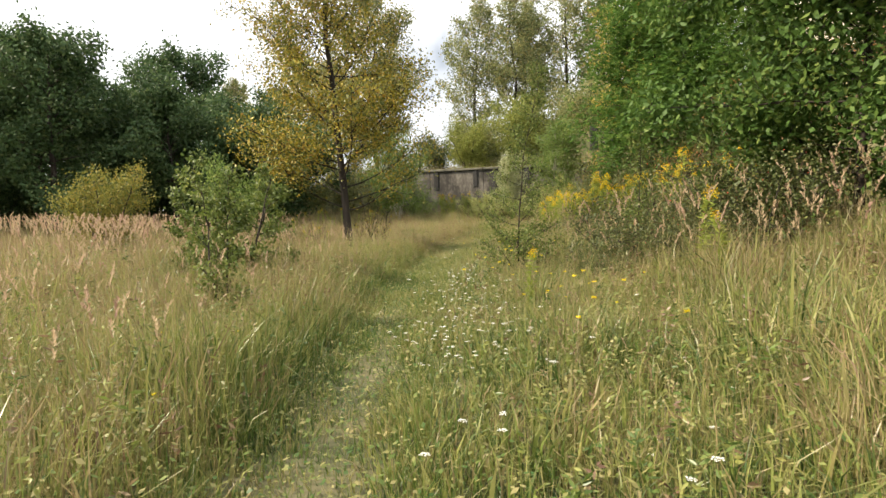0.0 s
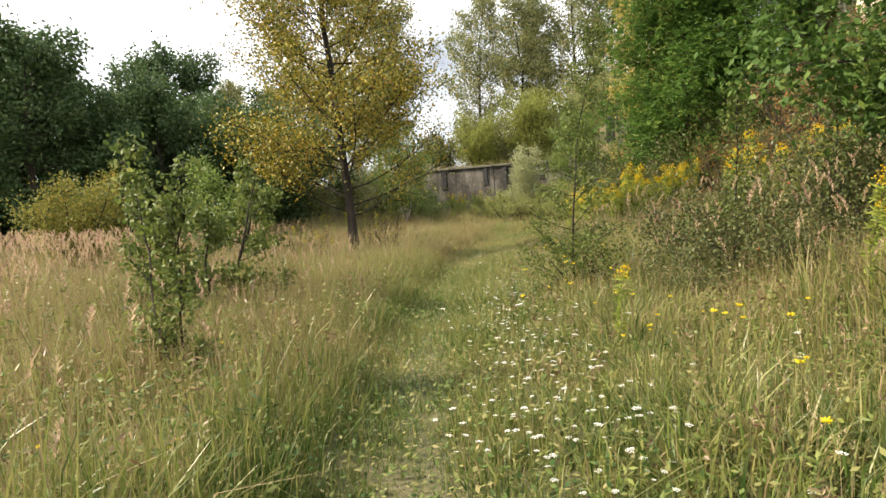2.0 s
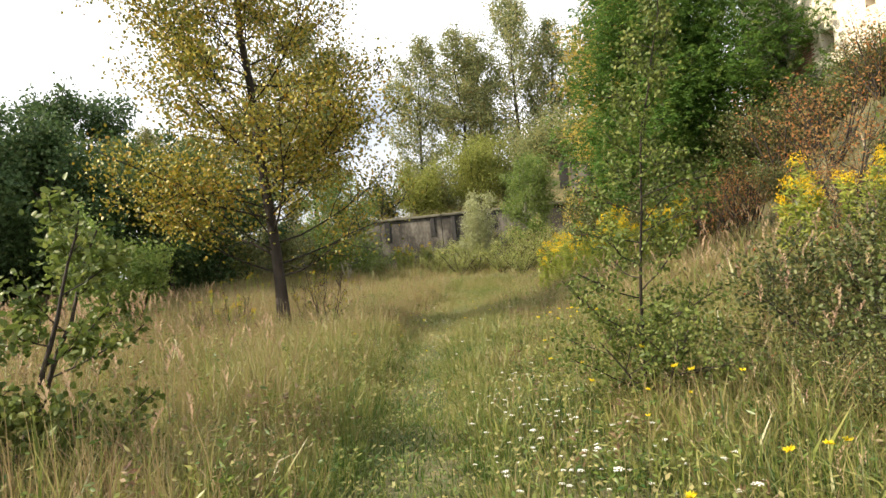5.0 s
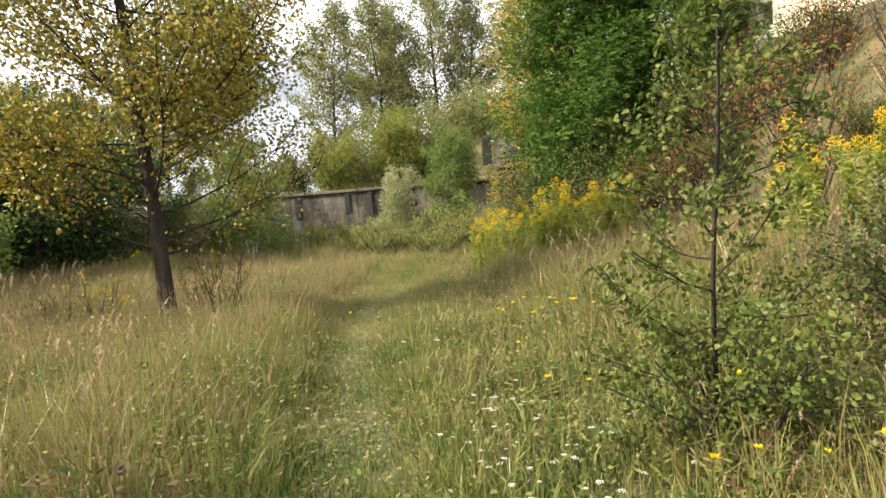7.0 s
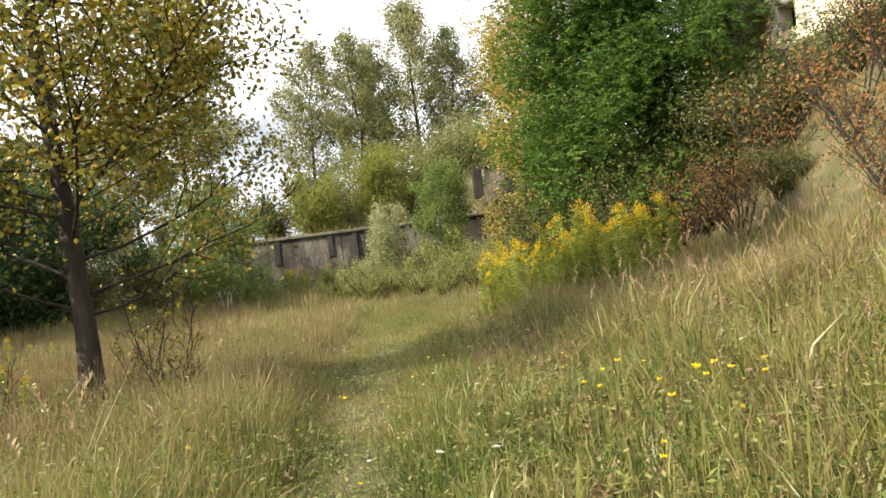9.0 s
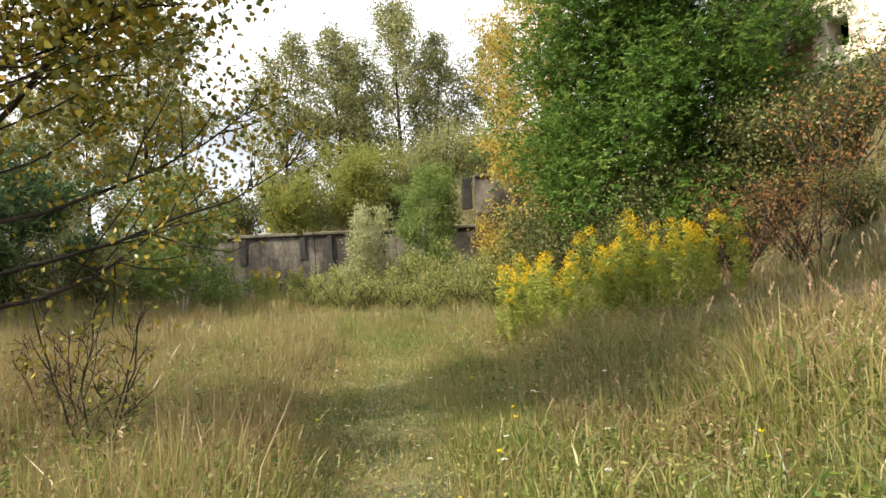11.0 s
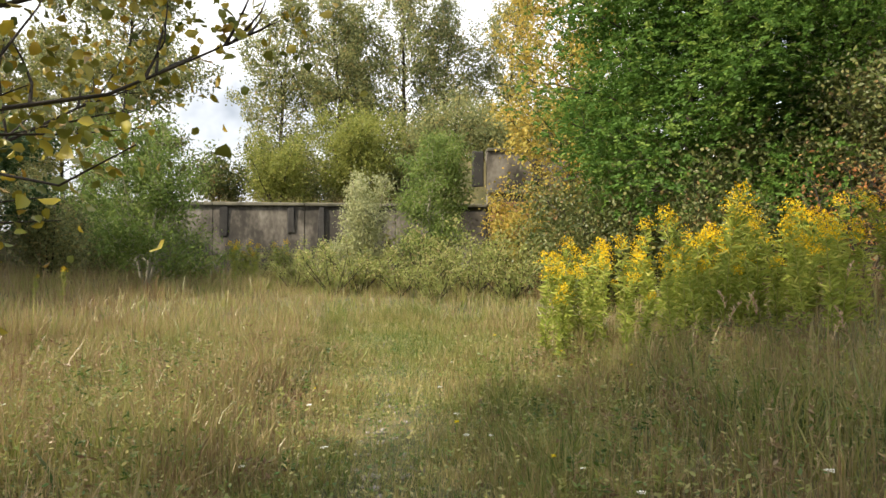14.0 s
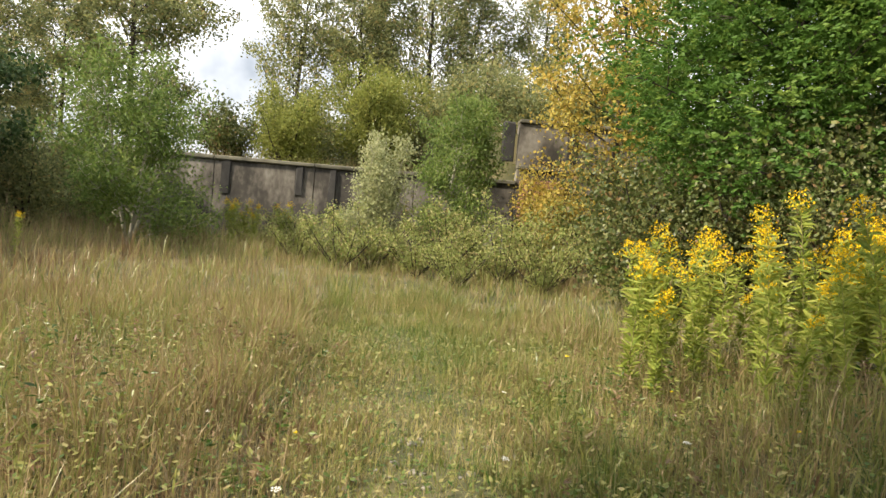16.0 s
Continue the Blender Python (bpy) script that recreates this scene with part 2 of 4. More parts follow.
def spaced(lo, hi, step, far):
    mid = np.arange(lo, hi + 1e-6, step)
    out = step * np.cumsum(1.35 ** np.arange(1, 40))
    out = out[out < far]
    return np.concatenate([(lo - out)[::-1], mid, hi + out])


gx, gy = spaced(-26, 24, 0.4, 900), spaced(-6, 62, 0.4, 900)
GX, GY = np.meshgrid(gx, gy)
nx, ny = len(gx), len(gy)
ii = (np.arange(ny - 1)[:, None] * nx + np.arange(nx - 1)[None]).ravel()
ground = new("ground", fast_mesh("ground", np.stack([GX, GY, land(GX, GY)], -1).reshape(-1, 3), [np.stack([ii, ii + 1, ii + nx + 1, ii + nx], -1)], M_SOIL, smooth=True))
tagged(ground, "brown-green earth under an uneven meadow rising to a bank", "ground", kind="structure")


# ---- grass ----
def grass_height(x, y):
    d = x - path_x(y)
    late = smooth01((y - 15) / 6)
    left = 0.13 + 0.50 * smooth01((-d - 0.42 - 0.5 * late) / 0.7) + 0.20 * smooth01((-d - 3) / 3)
    right = 0.13 + 0.12 * smooth01((d - 0.02 - 0.8 * late) / 0.35) + 0.12 * smooth01((d - 0.9) / 0.8) + 0.20 * smooth01((d - 1.8) / 1.2)
    h = np.where(d < -0.1, left, right)
    h = h * (1 - 0.4 * late) + 0.10 * late
    return np.maximum(h, 0.10 + 0.3 * smooth01((y - 25) / 3) + 0.35 * smooth01((y - 32) / 3))


def grass_tone(x, y, rng):
    d = x - path_x(y)
    t = 0.25 + 0.19 * smooth01((-d - 0.5) / 1.0) + 0.12 * smooth01((-d - 2.5) / 3) + 0.10 * smooth01((d - 1.0) / 1.5) + 0.16 * smooth01((d - 3.2) / 2.5)
    t = t + (0.17 + 0.18 * np.exp(-(d / 1.2) ** 2)) * smooth01((y - 12.5) / 5) - 0.06 * smooth01((y - 19) / 5) + 0.08 * smooth01((x - 9) / 3)
    t = t + 0.13 * np.sin(x * 0.9 + np.sin(y * 0.7) * 1.5) * np.sin(y * 0.6 + 0.8 * x) + 0.07 * np.sin(3.1 * x + 1.3 * y) * np.sin(2.7 * y - x)
    return np.clip(t + rng.normal(0, 0.13, len(x)), 0.02, 0.98)


def blade_mesh(name, x, y, h, w, tone, dx, dy, mat, rng, two=True):
    """Curved blades, each a tapering strip that leans over towards its tip."""
    n = len(x)
    z = land(x, y) - 0.02
    a = rng.uniform(0, 2 * np.pi, n)
    side = np.stack([np.cos(a), np.sin(a), np.zeros(n)], -1) * (w / 2)[:, None]
    out = np.stack([dx * h, dy * h, np.zeros(n)], -1)
    bow = np.minimum(np.hypot(dx, dy), 1.3)
    p0 = np.stack([x, y, z], -1)
    up = np.zeros((n, 3))
    up[:, 2] = h
    tip = p0 + up * (1 - 0.4 * bow ** 2)[:, None] + out
    if two:
        mid = p0 + up * (0.62 - 0.1 * bow)[:, None] + out * 0.35
        v = np.stack([p0 - side * 0.8, p0 + side * 0.8, mid - side, mid + side, tip], 1).reshape(-1, 3)
        k = np.arange(n)[:, None] * 5
        faces = [k + np.array([[0, 1, 3, 2]]), k + np.array([[2, 3, 4]])]
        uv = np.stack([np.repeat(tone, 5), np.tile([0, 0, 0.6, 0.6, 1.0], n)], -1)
    else:
        v = np.stack([p0 - side, p0 + side, tip], 1).reshape(-1, 3)
        faces = [np.arange(n)[:, None] * 3 + np.array([[0, 1, 2]])]
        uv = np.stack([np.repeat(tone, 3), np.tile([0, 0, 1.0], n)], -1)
    return fast_mesh(name, v, faces, mat, uv)


def scatter(rng, n, x0, x1, y0, y1):
    return rng.uniform(x0, x1, n), rng.uniform(y0, y1, n)


def keep(mask, *arrays):
    return [a[mask] for a in arrays]


def in_wall(x, y):
    return (y > wall_y(x) - 0.1) & (y < wall_y(x) + 1.1) & (x > -6)


rng = np.random.default_rng(3)


def lay_grass(name, label, n, x0, x1, y0, y1, width, two, test, mat=M_GRASS, scale=1.0, stems=0.2, tuft=9, reach=0.07, bow=1.0):
    """Tufts of blades: every tuft has its own height, tone and lean, its blades fan outwards."""
    tx, ty = scatter(rng, n // tuft, x0, x1, y0, y1)
    tx, ty = keep(test(tx, ty), tx, ty)
    m = len(tx)
    lush = rng.uniform(0.55, 1.25, m) * (0.85 + 0.3 * np.sin(tx * 2.1 + ty) * np.sin(ty * 1.7 - tx))
    shade = rng.normal(0, 0.19, m)
    lie = rng.uniform(0, 2 * np.pi, m)
    lay = np.abs(rng.normal(0, 0.22, m))
    g = np.repeat(np.arange(m), tuft)
    k = len(g)
    ox, oy = rng.normal(0, reach, k), rng.normal(0, reach, k)
    x, y = tx[g] + ox, ty[g] + oy
    ok = ~in_wall(x, y)
    g, x, y, ox, oy = keep(ok, g, x, y, ox, oy)
    k = len(g)
    h0 = grass_height(tx, ty)[g]
    h = h0 * lush[g] * rng.uniform(0.4, 1.15, k) * scale
    tone = np.clip(grass_tone(x, y, rng) + shade[g] + rng.normal(0, 0.08, k), 0.01, 0.97)
    w = width * rng.choice([0.6, 0.9, 1.3, 2.0], k, p=[0.35, 0.35, 0.2, 0.1])
    lean = np.abs(rng.normal(0.34, 0.36, k)) * bow
    stem = (rng.random(k) < stems) & (h0 > 0.3)
    h[stem] *= 1.35
    w[stem] *= 0.55
    lean[stem] *= 0.4
    tone[stem] = np.clip(tone[stem] + 0.25, 0, 0.92)
    away = np.arctan2(oy, ox) + rng.normal(0, 0.7, k)
    dx = np.cos(away) * lean + np.cos(lie[g]) * lay[g]
    dy = np.sin(away) * lean + np.sin(lie[g]) * lay[g]
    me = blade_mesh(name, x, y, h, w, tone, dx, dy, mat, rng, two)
    return tagged(new(name, me), label, "grass", kind="stuff")


def off_path(x, y):
    return x - path_x(y)


lay_grass("mown_grass", "short trodden green grass along the footpath", 330000, -1.6, 4.6, 1.5, 28, 0.007, False,
          lambda x, y: (off_path(x, y) > -0.9) & (off_path(x, y) < 0.5 + 0.8 * smooth01((y - 14) / 4)), M_LAWN, 1.1, 0.0, 8, 0.04)
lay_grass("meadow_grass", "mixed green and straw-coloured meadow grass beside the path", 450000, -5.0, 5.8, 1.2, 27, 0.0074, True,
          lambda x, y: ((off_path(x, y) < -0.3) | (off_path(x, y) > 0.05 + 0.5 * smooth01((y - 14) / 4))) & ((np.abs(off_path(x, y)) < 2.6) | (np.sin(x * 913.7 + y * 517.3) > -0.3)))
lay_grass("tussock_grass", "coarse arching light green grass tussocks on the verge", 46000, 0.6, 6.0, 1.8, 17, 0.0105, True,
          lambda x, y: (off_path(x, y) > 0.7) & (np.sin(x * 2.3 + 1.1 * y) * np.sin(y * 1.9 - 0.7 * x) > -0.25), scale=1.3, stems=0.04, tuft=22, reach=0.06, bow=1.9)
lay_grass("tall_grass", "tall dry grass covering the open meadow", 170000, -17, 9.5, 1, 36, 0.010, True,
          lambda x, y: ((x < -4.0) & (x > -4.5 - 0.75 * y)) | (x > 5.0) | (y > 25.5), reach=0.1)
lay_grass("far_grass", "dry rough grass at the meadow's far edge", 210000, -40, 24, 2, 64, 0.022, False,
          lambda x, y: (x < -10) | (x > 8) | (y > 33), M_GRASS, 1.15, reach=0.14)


def low_herbs(n):
    """Clover and plantain leaves near the ground among the grass."""
    x, y = scatter(rng, n, -4.5, 5, 1.0, 25)
    d = off_path(x, y)
    x, y = keep((d > -4.0) & (d < 3.0), x, y)
    n = len(x)
    h = rng.uniform(0.02, 0.75, n) * grass_height(x, y)
    p = np.stack([x, y, land(x, y) + h], -1)
    a = rng.uniform(0, 2 * np.pi, n)
    ax = np.stack([np.cos(a), np.sin(a), rng.uniform(-0.3, 0.6, n)], -1)
    sd = np.stack([-np.sin(a), np.cos(a), rng.normal(0, 0.3, n)], -1)
    L = rng.uniform(0.015, 0.05, n)[:, None]
    v = np.stack([p, p + ax * L * 0.5 + sd * L * 0.25, p + ax * L, p + ax * L * 0.5 - sd * L * 0.25], 1).reshape(-1, 3)
    k = np.arange(n)[:, None] * 4
    uv = np.stack([np.repeat(rng.uniform(0, 0.75, n), 4), np.zeros(4 * n)], -1)
    me = fast_mesh("low_herbs", v, [k + np.array([[0, 1, 2, 3]])], M_LAWN, uv)
    return tagged(new("low_herbs", me), "small green herb leaves low in the grass", "herbs", kind="stuff")


low_herbs(140000)


# ---- tubes, branches and leaves ----
def tubes(lines, sides=5):
    """Tapered tubes along polylines: (points, radii) pairs."""
    V, F, base = [], [], 0
    ang = np.arange(sides) * 2 * np.pi / sides
    for pts, rad in lines:
        pts = np.asarray(pts, float)
        d = np.gradient(pts, axis=0)
        d /= np.linalg.norm(d, axis=1)[:, None] + 1e-9
        ref = np.where(np.abs(d[:, 2:3]) > 0.9, np.array([[1.0, 0, 0]]), np.array([[0, 0, 1.0]]))
        u = np.cross(d, ref)
        u /= np.linalg.norm(u, axis=1)[:, None] + 1e-9
        v = np.cross(d, u)
        ring = pts[:, None] + np.asarray(rad)[:, None, None] * (np.cos(ang)[None, :, None] * u[:, None] + np.sin(ang)[None, :, None] * v[:, None])
        V.append(ring.reshape(-1, 3))
        n = len(pts)
        i = (np.arange(n - 1)[:, None] * sides + np.arange(sides)[None]).ravel()
        j = (np.arange(n - 1)[:, None] * sides + (np.arange(sides)[None] + 1) % sides).ravel()
        F.append(np.stack([i, j, j + sides, i + sides], -1) + base)
        base += n * sides
    return np.concatenate(V), [np.concatenate(F)]


def tube_mesh(name, lines, mat, sides=5):
    thick = [q for q in lines if q[1][0] > 0.025]
    thin = [q for q in lines if q[1][0] <= 0.025]
    if thick and thin:
        v, f = tubes(thick, sides + 1)
        v2, f2 = tubes(thin, 3)
        f = [*f, *[q + len(v) for q in f2]]
        v = np.concatenate([v, v2])
    else:
        v, f = tubes(lines, sides if thick else 3)
    uv = np.stack([np.full(len(v), 0.5), np.zeros(len(v))], -1)
    return fast_mesh(name, v, f, mat, uv, smooth=True)


def unit(v):
    return v / (np.linalg.norm(v, axis=-1, keepdims=True) + 1e-9)


def leaf_arrays(rng, p, length, width, droop=0.3, out=None, fold=0.25, oval=False):
    """Folded four-cornered, or oval six-cornered leaves at the points p."""
    n = len(p)
    ax = rng.normal(0, 1, (n, 3))
    if out is not None:
        ax = ax * 0.7 + out
    ax[:, 2] -= droop
    ax = unit(ax)
    sd = unit(np.cross(ax, rng.normal(0, 1, (n, 3))))
    nm = np.cross(ax, sd)
    L = length * rng.uniform(0.65, 1.25, n)[:, None]
    W = width * rng.uniform(0.7, 1.2, n)[:, None] / 2
    k = np.arange(n)[:, None]
    if oval:
        low, high = p + ax * L * 0.28, p + ax * L * 0.68
        v = np.stack([p, low + sd * W * 0.9 + nm * W * fold, high + sd * W * 0.72 + nm * W * fold, p + ax * L - nm * W * fold, high - sd * W * 0.72 + nm * W * fold, low - sd * W * 0.9 + nm * W * fold], 1).reshape(-1, 3)
        f = np.concatenate([k * 6 + np.array([[0, 1, 2, 3]]), k * 6 + np.array([[0, 3, 4, 5]])])
        return v, f
    mid = p + ax * L * 0.42
    v = np.stack([p, mid + sd * W + nm * W * fold, p + ax * L, mid - sd * W + nm * W * fold], 1).reshape(-1, 3)
    f = np.concatenate([k * 4 + np.array([[0, 1, 2]]), k * 4 + np.array([[0, 2, 3]])])
    return v, f


def leaves_mesh(name, rng, p, length, width, mat, droop=0.3, out=None, tone=None, oval=False):
    v, f = leaf_arrays(rng, p, length, width, droop, out, oval=oval)
    if tone is None:
        tone = np.clip(rng.normal(0.5, 0.24, len(p)), 0.02, 0.98)
    uv = np.stack([np.repeat(tone, len(v) // len(p)), np.full(len(v), 0.5)], -1)
    return fast_mesh(name, v, [f], mat, uv)


def curve_line(rng, start, direction, length, n, bend, wob):
    """A limb: starts along direction and bends by bend (per unit length) up or down, with wobble."""
    pts = [np.array(start, float)]
    d = unit(np.array(direction, float))
    for k in range(n):
        d = unit(d + np.array([0, 0, bend / n]) + rng.normal(0, wob / n ** 0.5, 3))
        pts.append(pts[-1] + d * length / n)
    return np.array(pts)


PROFILES = {
    "cone": lambda f: 1.05 - 0.95 * f,
    "round": lambda f: 0.35 + 0.75 * math.sin(math.pi * min(1, 0.15 + 0.85 * f)),
    "column": lambda f: 0.55 + 0.45 * math.sin(math.pi * (0.1 + 0.8 * f)) - 0.35 * f ** 3,
    "broad": lambda f: 0.78 + 0.34 * math.sin(math.pi * min(1, 0.2 + 0.7 * f)) - 0.78 * f ** 2,
    "egg": lambda f: 0.45 + 0.65 * math.sin(math.pi * min(1, f ** 0.8)) - 0.3 * f ** 4,
}


def skeleton_of(rng, H, r0, cb, R, prof, limbs, up, subs, wob=0.25, bend=0.3, lean=(0, 0), stems=1, spread=0.0, twig=0.45):
    """Trunk and limb lines of a tree or shrub, and the twig lines that carry its leaves."""
    wood, twigs = [], []
    for s in range(stems):
        az0 = s * 2 * np.pi / stems + rng.uniform(-0.5, 0.5)
        Hs = H * (1 if stems == 1 else rng.uniform(0.6, 1.0))
        n = 12
        t = np.linspace(0, 1, n)
        trunk = np.zeros((n, 3))
        trunk[:, 2] = t * Hs
        trunk[:, 0] = lean[0] * t ** 1.3 + spread * np.cos(az0) * t ** 0.8 + np.cumsum(rng.normal(0, 0.012 * H, n)) * t
        trunk[:, 1] = lean[1] * t ** 1.3 + spread * np.sin(az0) * t ** 0.8 + np.cumsum(rng.normal(0, 0.012 * H, n)) * t
        trunk[0, 2] = -0.15
        rad = r0 * (1 - 0.93 * t) + 0.004
        rad[0] *= 1.35
        wood.append((trunk, rad))
        m = max(3, limbs // stems)
        for i in range(m):
            f = (i + rng.uniform(0.1, 0.9)) / m
            tt = cb + (1 - cb) * f
            p = np.array([np.interp(tt, t, trunk[:, c]) for c in range(3)])
            az = i * 2.4 + rng.uniform(-0.6, 0.6)
            el = up + rng.normal(0, 0.15) + 0.35 * f
            L = R * PROFILES[prof](f) * rng.uniform(0.7, 1.12) / (1 if stems == 1 else 1.5)
            line = curve_line(rng, p, (math.cos(az) * math.cos(el), math.sin(az) * math.cos(el), math.sin(el)), L, 6, bend, wob)
            r1 = min(np.interp(tt, t, rad) * 0.5, 0.005 + 0.006 * L)
            wood.append((line, np.linspace(r1, 0.004, 7)))
            twigs.append((line[1:], L * 0.6))
            for k in range(subs):
                q = rng.uniform(0.2, 0.95)
                sp = np.array([np.interp(q * 6, np.arange(7), line[:, c]) for c in range(3)])
                dd = unit(line[min(6, int(q * 6) + 1)] - line[int(q * 6)])
                sd = unit(np.cross(dd, [0, 0, 1.0])) * rng.choice([-1, 1])
                dr = dd * 0.6 + sd * rng.uniform(0.4, 1.0) + np.array([0, 0, rng.normal(0.05, 0.4)])
                SL = max(0.15, L * twig * (1.15 - q) * rng.uniform(0.6, 1.3))
                tw = curve_line(rng, sp, dr, SL, 3, bend, wob)
                wood.append((tw, np.linspace(min(r1 * 0.45, 0.012), 0.003, 4)))
                twigs.append((tw, SL))
    return wood, twigs


def leaf_points(rng, twigs, n, jitter, bare=0.0):
    w = np.array([L for _, L in twigs])
    if bare:
        w = w * np.clip(np.array([(q[:, 2].mean() - 1.0) / bare for q, _ in twigs]), 0.12, 1)
    pick = rng.choice(len(twigs), n, p=w / w.sum())
    q = rng.uniform(0.1, 1.0, n) ** 0.8
    P = np.zeros((n, 3))
    for i in range(len(twigs)):
        sel = np.nonzero(pick == i)[0]
        line = twigs[i][0]
        s = q[sel] * (len(line) - 1)
        for c in range(3):
            P[sel, c] = np.interp(s, np.arange(len(line)), line[:, c])
    return P + rng.normal(0, jitter, (n, 3))


def tree(name, label, category, x, y, seed, mat, bark=None, leaves=9000, leaf=(0.12, 0.08), jitter=0.16, droop=0.3, group="", pinnate=False, rz=0.0, bare=0.0, wood_name="trunk", oval=False, hips=0, **shape):
    r = np.random.default_rng(seed)
    wood, twigs = skeleton_of(r, **shape)
    root = new(name)
    root.matrix_world = pose(x, y, land1(x, y), 0, 0, rz)
    part(wood_name, tube_mesh(wood_name, wood, bark or M_BARK), root)
    pts = leaf_points(r, twigs, leaves, jitter, bare)
    if pinnate:
        # feathered leaf: leaflets in pairs along a drooping stalk
        n, pairs = len(pts), 5
        ax = r.normal(0, 1, (n, 3))
        ax[:, 2] = -0.35 - 0.3 * np.abs(ax[:, 2])
        ax = unit(ax)
        sd = unit(np.cross(ax, np.array([[0, 0, 1.0]])))
        P, O = [], []
        for k in range(pairs):
            for sgn in (-1, 1):
                P.append(pts + ax * (0.06 + 0.045 * k))
                O.append(sd * sgn * 1.8 + ax * 0.5)
        tone = np.tile(np.clip(r.normal(0.5, 0.25, n), 0.02, 0.98), 2 * pairs)
        me = leaves_mesh("crown", r, np.concatenate(P), leaf[0], leaf[1], mat, 0.1, np.concatenate(O), tone)
    else:
        me = leaves_mesh("crown", r, pts, leaf[0], leaf[1], mat, droop, oval=oval)
    part("crown", me, root)
    if hips:
        c = leaf_points(r, twigs, hips, jitter)
        octa = np.array([[1, 0, 0], [0, 1, 0], [-1, 0, 0], [0, -1, 0], [0, 0, 1.5], [0, 0, -1.5]]) * 0.009
        fan = np.array([[0, 1, 4], [1, 2, 4], [2, 3, 4], [3, 0, 4], [1, 0, 5], [2, 1, 5], [3, 2, 5], [0, 3, 5]])
        hv = (c[:, None] + octa[None]).reshape(-1, 3)
        hf = (np.arange(hips)[:, None, None] * 6 + fan[None]).reshape(-1, 3)
        tagged(part("rose_hips", fast_mesh("rose_hips", hv, [hf], M_HIP, np.full((len(hv), 2), 0.5), smooth=True), root, "small red rose hips"), kind="stuff")
    return tagged(root, label, category, group)


def again(ob, x, y, rz, s, sink=0.0):
    return copy_thing(ob, pose(x, y, land1(x, y) - sink, 0, 0, rz) @ Matrix.Diagonal((s, s, s, 1)))


# ---- the old retaining wall ----
WALL_TURN = -math.degrees(math.atan(0.35))


def on_wall(x, off=0.0):
    """A place on the wall's front line; off is measured back into the bank."""
    a = math.radians(WALL_TURN)
    return x - off * math.sin(a), float(wall_y(x)) + off * math.cos(a)


wall = new("retaining_wall")
wall.matrix_world = Matrix.Identity(4)
tagged(wall, "old grey concrete retaining wall with black-stained ribs and mossy coping", "wall")
SEG = 3.8
xs = -3.4
k = 0
while xs < 15.2:
    cx = xs + SEG * 0.5 * math.cos(math.radians(WALL_TURN))
    px, py = on_wall(cx, 0.45)
    z0 = land1(*on_wall(cx, -0.5)) - 0.4
    high = xs > 8.6
    top = 4.02 if high else 3.42
    p = part("panel", box_mesh("panel", SEG - 0.012, 0.9, top - z0, M_CONCRETE, 0.025, 0.008, k), wall)
    p.matrix_world = pose(px, py, z0, 0, 0, WALL_TURN)
    c = part("coping", box_mesh("coping", SEG - 0.006, 1.06, 0.15, M_COPING, 0.03, 0.012, k + 50), wall, "dark mossy coping slab")
    c.matrix_world = pose(*on_wall(cx, 0.42), top, 0, 0, WALL_TURN)
    if high:
        u = part("panel", box_mesh("upper_panel", SEG - 0.012, 0.7, 1.65, M_CONCRETE, 0.025, 0.01, k + 90), wall)
        u.matrix_world = pose(*on_wall(cx, 0.62), top + 0.15, 0, 0, WALL_TURN)
        c2 = part("coping", box_mesh("upper_coping", SEG - 0.006, 0.86, 0.14, M_COPING, 0.03, 0.012, k + 140), wall, "dark mossy coping slab")
        c2.matrix_world = pose(*on_wall(cx, 0.6), top + 1.80, 0, 0, WALL_TURN)
    xs += SEG * math.cos(math.radians(WALL_TURN))
    k += 1
for i, (rx, rz0, rh, rw) in enumerate(((0.62, 2.15, 1.25, 0.34), (3.25, 2.3, 1.1, 0.30), (4.45, 1.7, 1.7, 0.28), (6.6, 2.4, 1.0, 0.3), (-2.0, 2.2, 1.2, 0.3), (10.6, 4.3, 1.5, 0.5), (12.9, 4.5, 1.3, 0.3))):
    off = 0.25 if rx > 9 else -0.02
    b = part("rib", box_mesh("rib", rw, 0.10, rh, M_BLACK, 0.04, 0.035, 200 + i), wall, "black-stained concrete rib")
    b.matrix_world = pose(*on_wall(rx, off), rz0, 0, 0, WALL_TURN)
brick_me = box_mesh("brick", 0.24, 0.06, 0.068, M_BRICK, 0.006, 0.004, 7)
for row in range(22):
    for col in range(6):
        bx = 11.2 + (col + 0.5 * (row % 2)) * 0.25
        if (row * 7 + col * 5) % 11 == 0:
            continue
        b = part("brick", brick_me, wall)
        b.matrix_world = pose(*on_wall(bx, -0.02), 1.9 + row * 0.08, 0, 0, WALL_TURN)


# ---- the building on the bank ----
house = new("ruined_building")
tagged(house, "derelict cream-rendered building with small dark openings on the bank", "building")
BX, BY0, BY1, BZ0, BZ1 = 14.2, 12.0, 27.0, 1.5, 10.4
HOLES = [(22.9, 6.8, 0.55, 0.7), (21.2, 7.4, 0.35, 0.35), (25.3, 7.2, 1.0, 1.4), (18.2, 7.0, 1.1, 1.5), (25.6, 4.2, 0.9, 1.2), (14.6, 7.0, 1.1, 1.5)]
ycuts = sorted({BY0, BY1, *[h[0] - h[2] / 2 for h in HOLES], *[h[0] + h[2] / 2 for h in HOLES]})
zcuts = sorted({BZ0, BZ1, 5.9, *[h[1] - h[3] / 2 for h in HOLES], *[h[1] + h[3] / 2 for h in HOLES]})
bm = bmesh.new()
